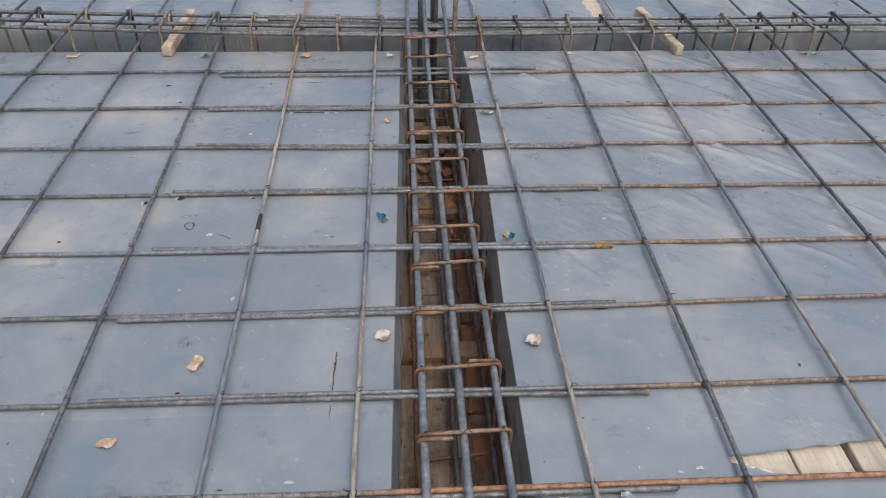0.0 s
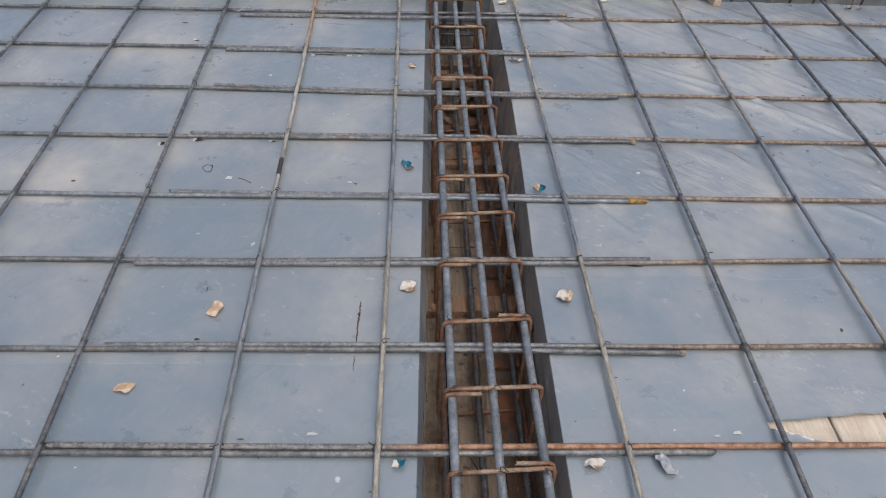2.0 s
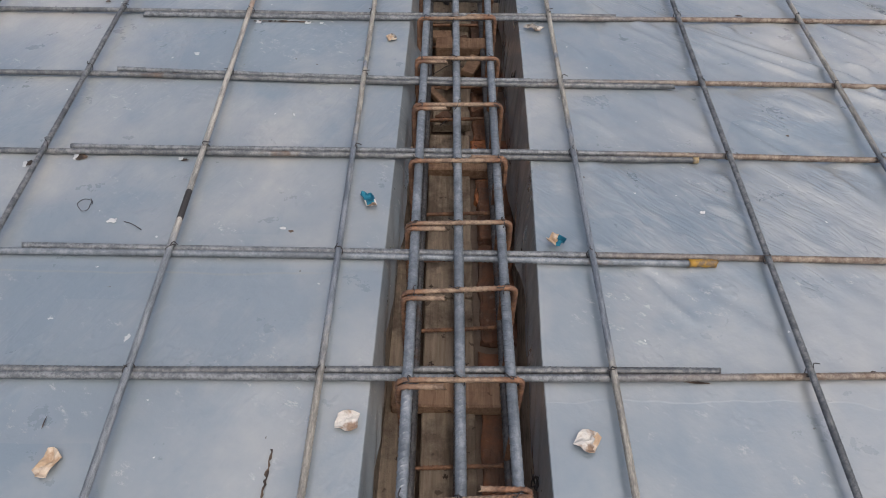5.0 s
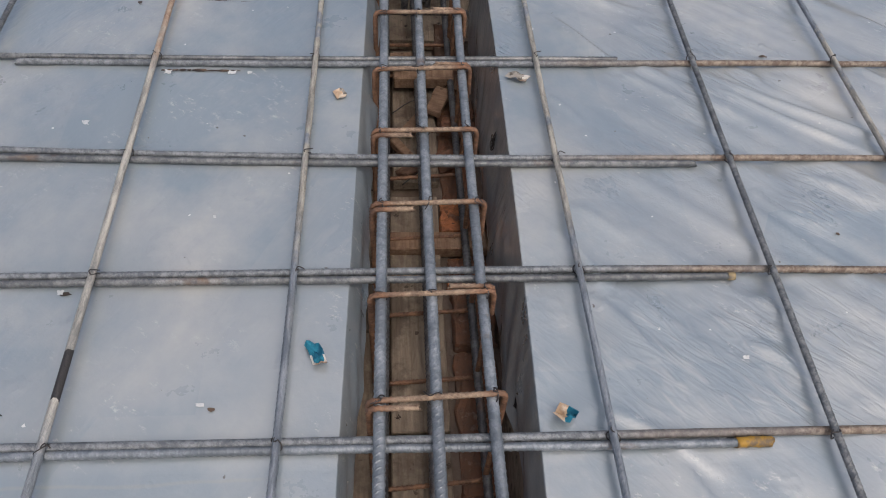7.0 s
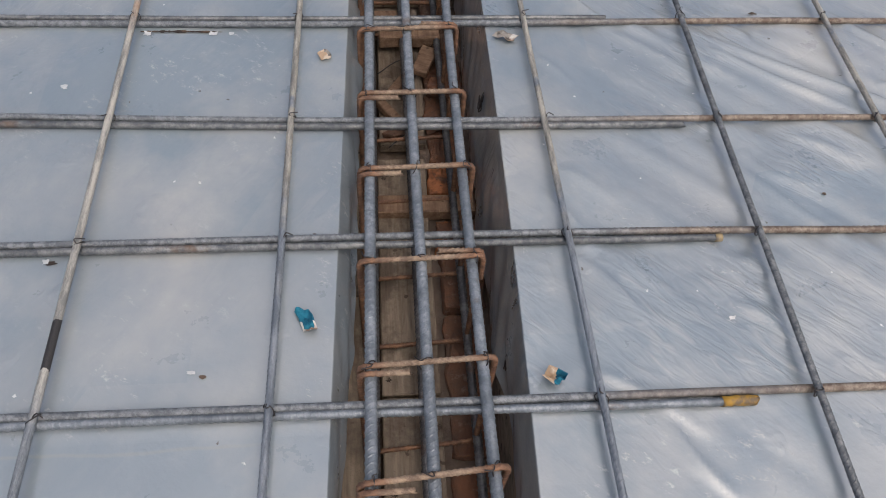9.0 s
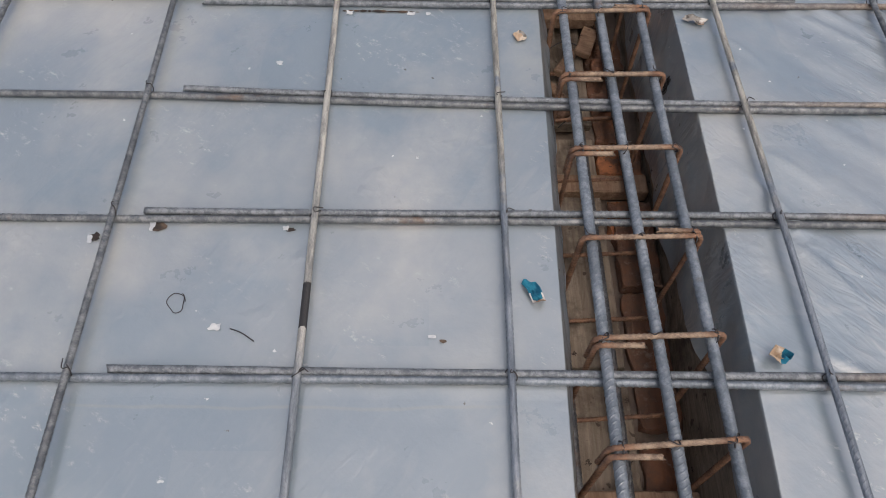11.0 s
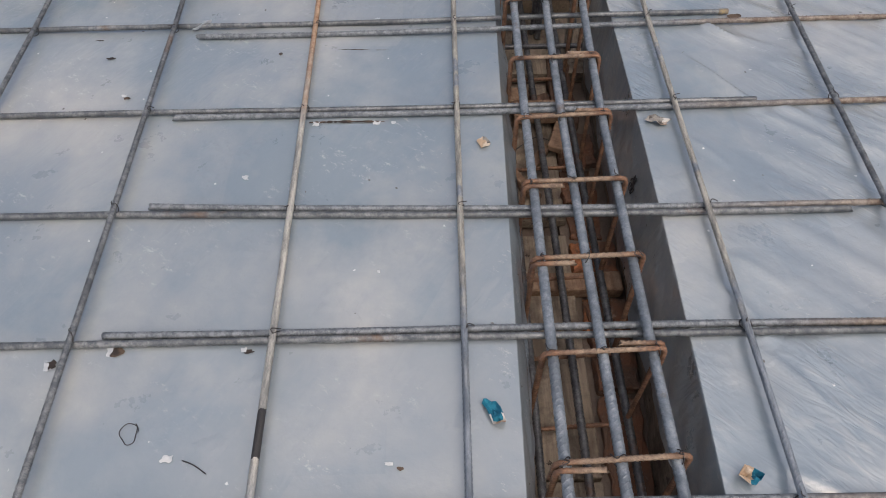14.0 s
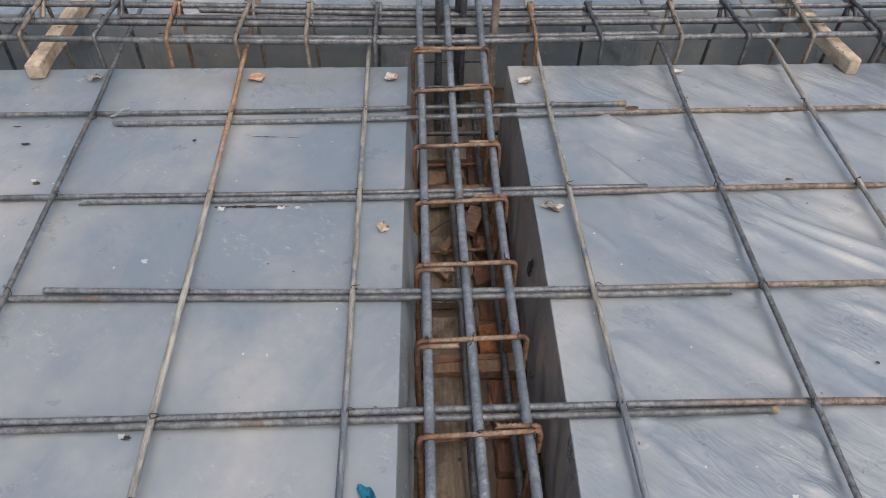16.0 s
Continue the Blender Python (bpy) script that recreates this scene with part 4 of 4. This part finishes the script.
scrap("torn_packet", -0.152, -0.666, 0.022, 0.016, 10, WHITE_PAPER, "small torn blue and white packet on the film", "litter", 13, 1.1, BLUE_PAPER, G, 0.0)
scrap("crumpled_paper", 0.150, -0.668, 0.034, 0.020, -5, WHITE_PAPER, "folded white paper on the film", "litter", 14, 1.2, None, G)
scrap("film_flap", 0.262, -0.672, 0.022, 0.046, 35, FILM_SCRAP, "lifted flap of torn grey film", "litter", 23, 1.2, None, G)
scrap("film_flap", -0.668, 0.934, 0.012, 0.05, -55, FILM_SCRAP, "lifted flap of torn pale film", "litter", 16, 1.8, None, G)
scrap("brick_chip", -1.19, 1.06, 0.05, 0.025, 10, TAN_PAPER, "flat tan chip on the film", "litter", 17, 0.8, None, G)
scrap("stone", 1.347, 1.062, 0.034, 0.02, 10, GREY_PAPER, "small dark stone on the film", "litter", 18, 1.5, None, G)
scrap("stone", 1.385, 1.060, 0.026, 0.02, 50, GREY_PAPER, "small grey stone on the film", "litter", 19, 1.5, None, G)
scrap("crumpled_paper", 0.505, 1.072, 0.03, 0.012, 5, WHITE_PAPER, "small white paper scrap on the film", "litter", 20, 0.7, None, G)

# small tears and dirt in the films
HOLES = (
    (-0.646, 0.212, 0.022, 0.016), (-0.727, 0.193, 0.014, 0.016), (-0.467, 0.208, 0.014, 0.008), (-0.822, 0.843, 0.02, 0.007), (-0.764, 0.729, 0.016, 0.008), (-0.503, 0.844, 0.008, 0.009),
    (-0.882, 0.043, 0.010, 0.008), (-0.512, -0.415, 0.012, 0.006),
    (-0.26, 0.044, 0.012, 0.006), (-0.86, 0.90, 0.02, 0.004), (0.95, 0.47, 0.008, 0.006), (0.67, -0.39, 0.007, 0.010), (0.56, -0.20, 0.01, 0.005),
    (0.60, 0.30, 0.007, 0.006), (1.20, 0.62, 0.01, 0.006), (0.22, -0.50, 0.005, 0.004), (0.62, 0.71, 0.014, 0.007), (0.376, 0.942, 0.03, 0.016), (-0.52, -0.29, 0.002, 0.02), (0.85, 0.20, 0.008, 0.006), (-0.40, -0.62, 0.012, 0.004),
)
for k, (x, y, w, l) in enumerate(HOLES):
    r = random.Random(k)
    n = 12
    vs = [(x + w / 2 * r.uniform(0.6, 1.2) * math.cos(2 * math.pi * q / n), y + l / 2 * r.uniform(0.6, 1.2) * math.sin(2 * math.pi * q / n), SHEET_Z + 0.0022 + sheet_height(x, y, x > 0)) for q in range(n)]
    part("small_tear", mesh_of("small_tear", vs, [list(range(n))], False), DIRT, right_sheet if x > 0 else left_sheet, "small dark tear in the film")

# wire ring and loose wire bits
ring = [(0.0105 * math.cos(a) * (1 + 0.18 * math.sin(3 * a)), 0.0155 * math.sin(a) + 0.002 * a / 6, 0.002 + 0.0004 * a) for a in np.linspace(0, 6.9, 30)]
wr = tagged(part("wire_ring", swept(ring, 0.0006, 0.003, 6), WIRE), "small loop of thin wire on the film", "wire")
wr.matrix_basis = pose(-0.598, 0.092, SHEET_Z + 0.001, 0, 0, 20)
bit = tagged(part("wire_bit", swept([(0, 0, 0.002), (0.015, -0.006, 0.003), (0.032, -0.017, 0.002)], 0.0008, 0.004, 6), WIRE), "short bit of dark wire on the film", "wire")
bit.matrix_basis = pose(-0.525, 0.058, SHEET_Z + 0.0015)

# curled pale edges of torn film beside the small tears
CURLS = ((-0.655, 0.214, 0.010, 0.022), (-0.733, 0.190, 0.010, 0.016), (-0.474, 0.210, 0.010, 0.008), (-0.521, 0.527, 0.014, 0.010), (-0.545, 0.060, 0.020, 0.012), (-0.275, 0.050, 0.014, 0.005), (-0.418, 0.650, 0.016, 0.010), (-0.315, 0.651, 0.018, 0.008), (-0.285, 0.652, 0.010, 0.007), (-0.298, 0.336, 0.006, 0.005), (0.395, -0.612, 0.018, 0.007), (-0.215, 0.945, 0.008, 0.012), (-0.325, 0.948, 0.010, 0.014), (-0.77, 0.735, 0.012, 0.006), (0.40, 0.10, 0.010, 0.006), (0.36, -0.618, 0.012, 0.005), (-0.29, -0.61, 0.02, 0.006))
for k, (x, y, w, l) in enumerate(CURLS):
    r = random.Random(40 + k)
    vs, fs = [], []
    for a in range(5):
        for b in range(4):
            u, v = 0.7 * (a / 4 - 0.5), 0.7 * (b / 3 - 0.5)
            jag = 1 + r.uniform(-0.35, 0.35)
            vs.append((x + w * u * jag, y + l * v * jag, SHEET_Z + 0.002 + sheet_height(x, y, x > 0) + 0.004 * (v + 0.5) ** 2 * r.uniform(0.3, 1.0)))
    for a in range(4):
        for b in range(3):
            fs.append((a * 4 + b, (a + 1) * 4 + b, (a + 1) * 4 + b + 1, a * 4 + b + 1))
    part("film_curl", mesh_of("film_curl", vs, fs), WHITE_FILM, right_sheet if x > 0 else left_sheet, "curled pale edge of torn film")
# tangles of binding wire caught on the beam's sides
for x, y, z, side in ((slot_right(0.085) - 0.010, 0.085, -0.075, 1), (slot_right(0.56) - 0.010, 0.565, -0.06, 1), (slot_left(0.40) + 0.010, 0.40, -0.035, -1), (slot_left(-0.49) + 0.010, -0.49, -0.06, -1), (slot_right(-0.33) - 0.010, -0.33, -0.06, 1)):
    r = random.Random(int(abs(y) * 1000))
    for q in range(3):
        pts = [(x + side * 0.010, y, z)] + [(x + side * r.uniform(-0.004, 0.007), y + r.uniform(-0.009, 0.009), z + r.uniform(-0.020, 0.014)) for _ in range(7)]
        part("wire_tangle", swept(pts, 0.0011, 0.003, 5), WIRE, beam_mould, "tangle of dark binding wire")


# jagged split in the film
def split(x0, y0, x1, y1, wide, seed):
    r = random.Random(seed)
    n = max(6, int(math.hypot(x1 - x0, y1 - y0) / 0.004))
    vs, fs = [], []
    for k in range(n + 1):
        u = k / n
        x, y = x0 + (x1 - x0) * u + r.uniform(-0.0012, 0.0012), y0 + (y1 - y0) * u
        w = wide * (0.25 + r.random()) * (0.35 + 0.65 * math.sin(math.pi * min(1, 0.15 + u * 0.85)))
        z = SHEET_Z + 0.0018 + sheet_height(x, y, x > 0)
        ax, ay = (1, 0) if abs(y1 - y0) > abs(x1 - x0) else (0, 1)
        vs += [(x - ax * w / 2, y - ay * w / 2, z), (x + ax * w / 2, y + ay * w / 2, z)]
        if k:
            fs.append((2 * k - 2, 2 * k - 1, 2 * k + 1, 2 * k))
    part("split", mesh_of("split", vs, fs, False), DIRT, right_sheet if x0 > 0 else left_sheet, "dark jagged split in the film")


split(-0.2285, -0.322, -0.232, -0.425, 0.0048, 1)
split(-0.2325, -0.452, -0.2335, -0.485, 0.0022, 2)
split(-0.430, 0.6555, -0.300, 0.6565, 0.0065, 3)
split(-0.395, 0.856, -0.335, 0.854, 0.0028, 4)
split(-0.325, 0.853, -0.300, 0.853, 0.0015, 5)
split(0.30, -0.218, 0.335, -0.221, 0.004, 6)
split(0.25, 0.83, 0.255, 0.835, 0.002, 7)

# brick rubble lying in the far end of the beam mould
for k, (x, y, a, b, c, t) in enumerate(((0.065, 0.70, 0.050, 0.036, 0.024, 20), (-0.02, 0.665, 0.034, 0.028, 0.016, 50), (0.075, 0.79, 0.044, 0.040, 0.026, -15), (-0.075, 0.86, 0.038, 0.026, 0.018, 70), (0.02, 0.985, 0.048, 0.034, 0.022, 10), (0.085, 0.985, 0.036, 0.030, 0.020, 35), (-0.075, 0.735, 0.028, 0.024, 0.016, 5))):
    bm = chipped(box_bm(-a / 2, a / 2, -b / 2, b / 2, 0, c, 0.002, 0, 0, 7), k * 3.1)
    ob = tagged(part("brick_fragment", bm, BRICK), "broken red brick fragment lying in the beam mould", "rubble", "rubble in the mould")
    ob.matrix_basis = pose(x, y, BOTTOM - 0.001 if x < 0.04 else -0.258, 0, 0, t)

# loose thin wires lying over the rubble
for k, pts in enumerate((((-0.05, 0.82, -0.232), (0.0, 0.85, -0.222), (0.05, 0.83, -0.230)), ((-0.03, 0.62, -0.236), (0.01, 0.66, -0.228), (0.02, 0.72, -0.238)), ((-0.045, -0.48, -0.246), (-0.02, -0.50, -0.240), (0.0, -0.53, -0.247)))):
    tagged(part("wire_bit", swept(pts, 0.0012, 0.005, 6), WIRE), "loose bit of thin dark wire in the mould", "wire", "loose wires in the mould")
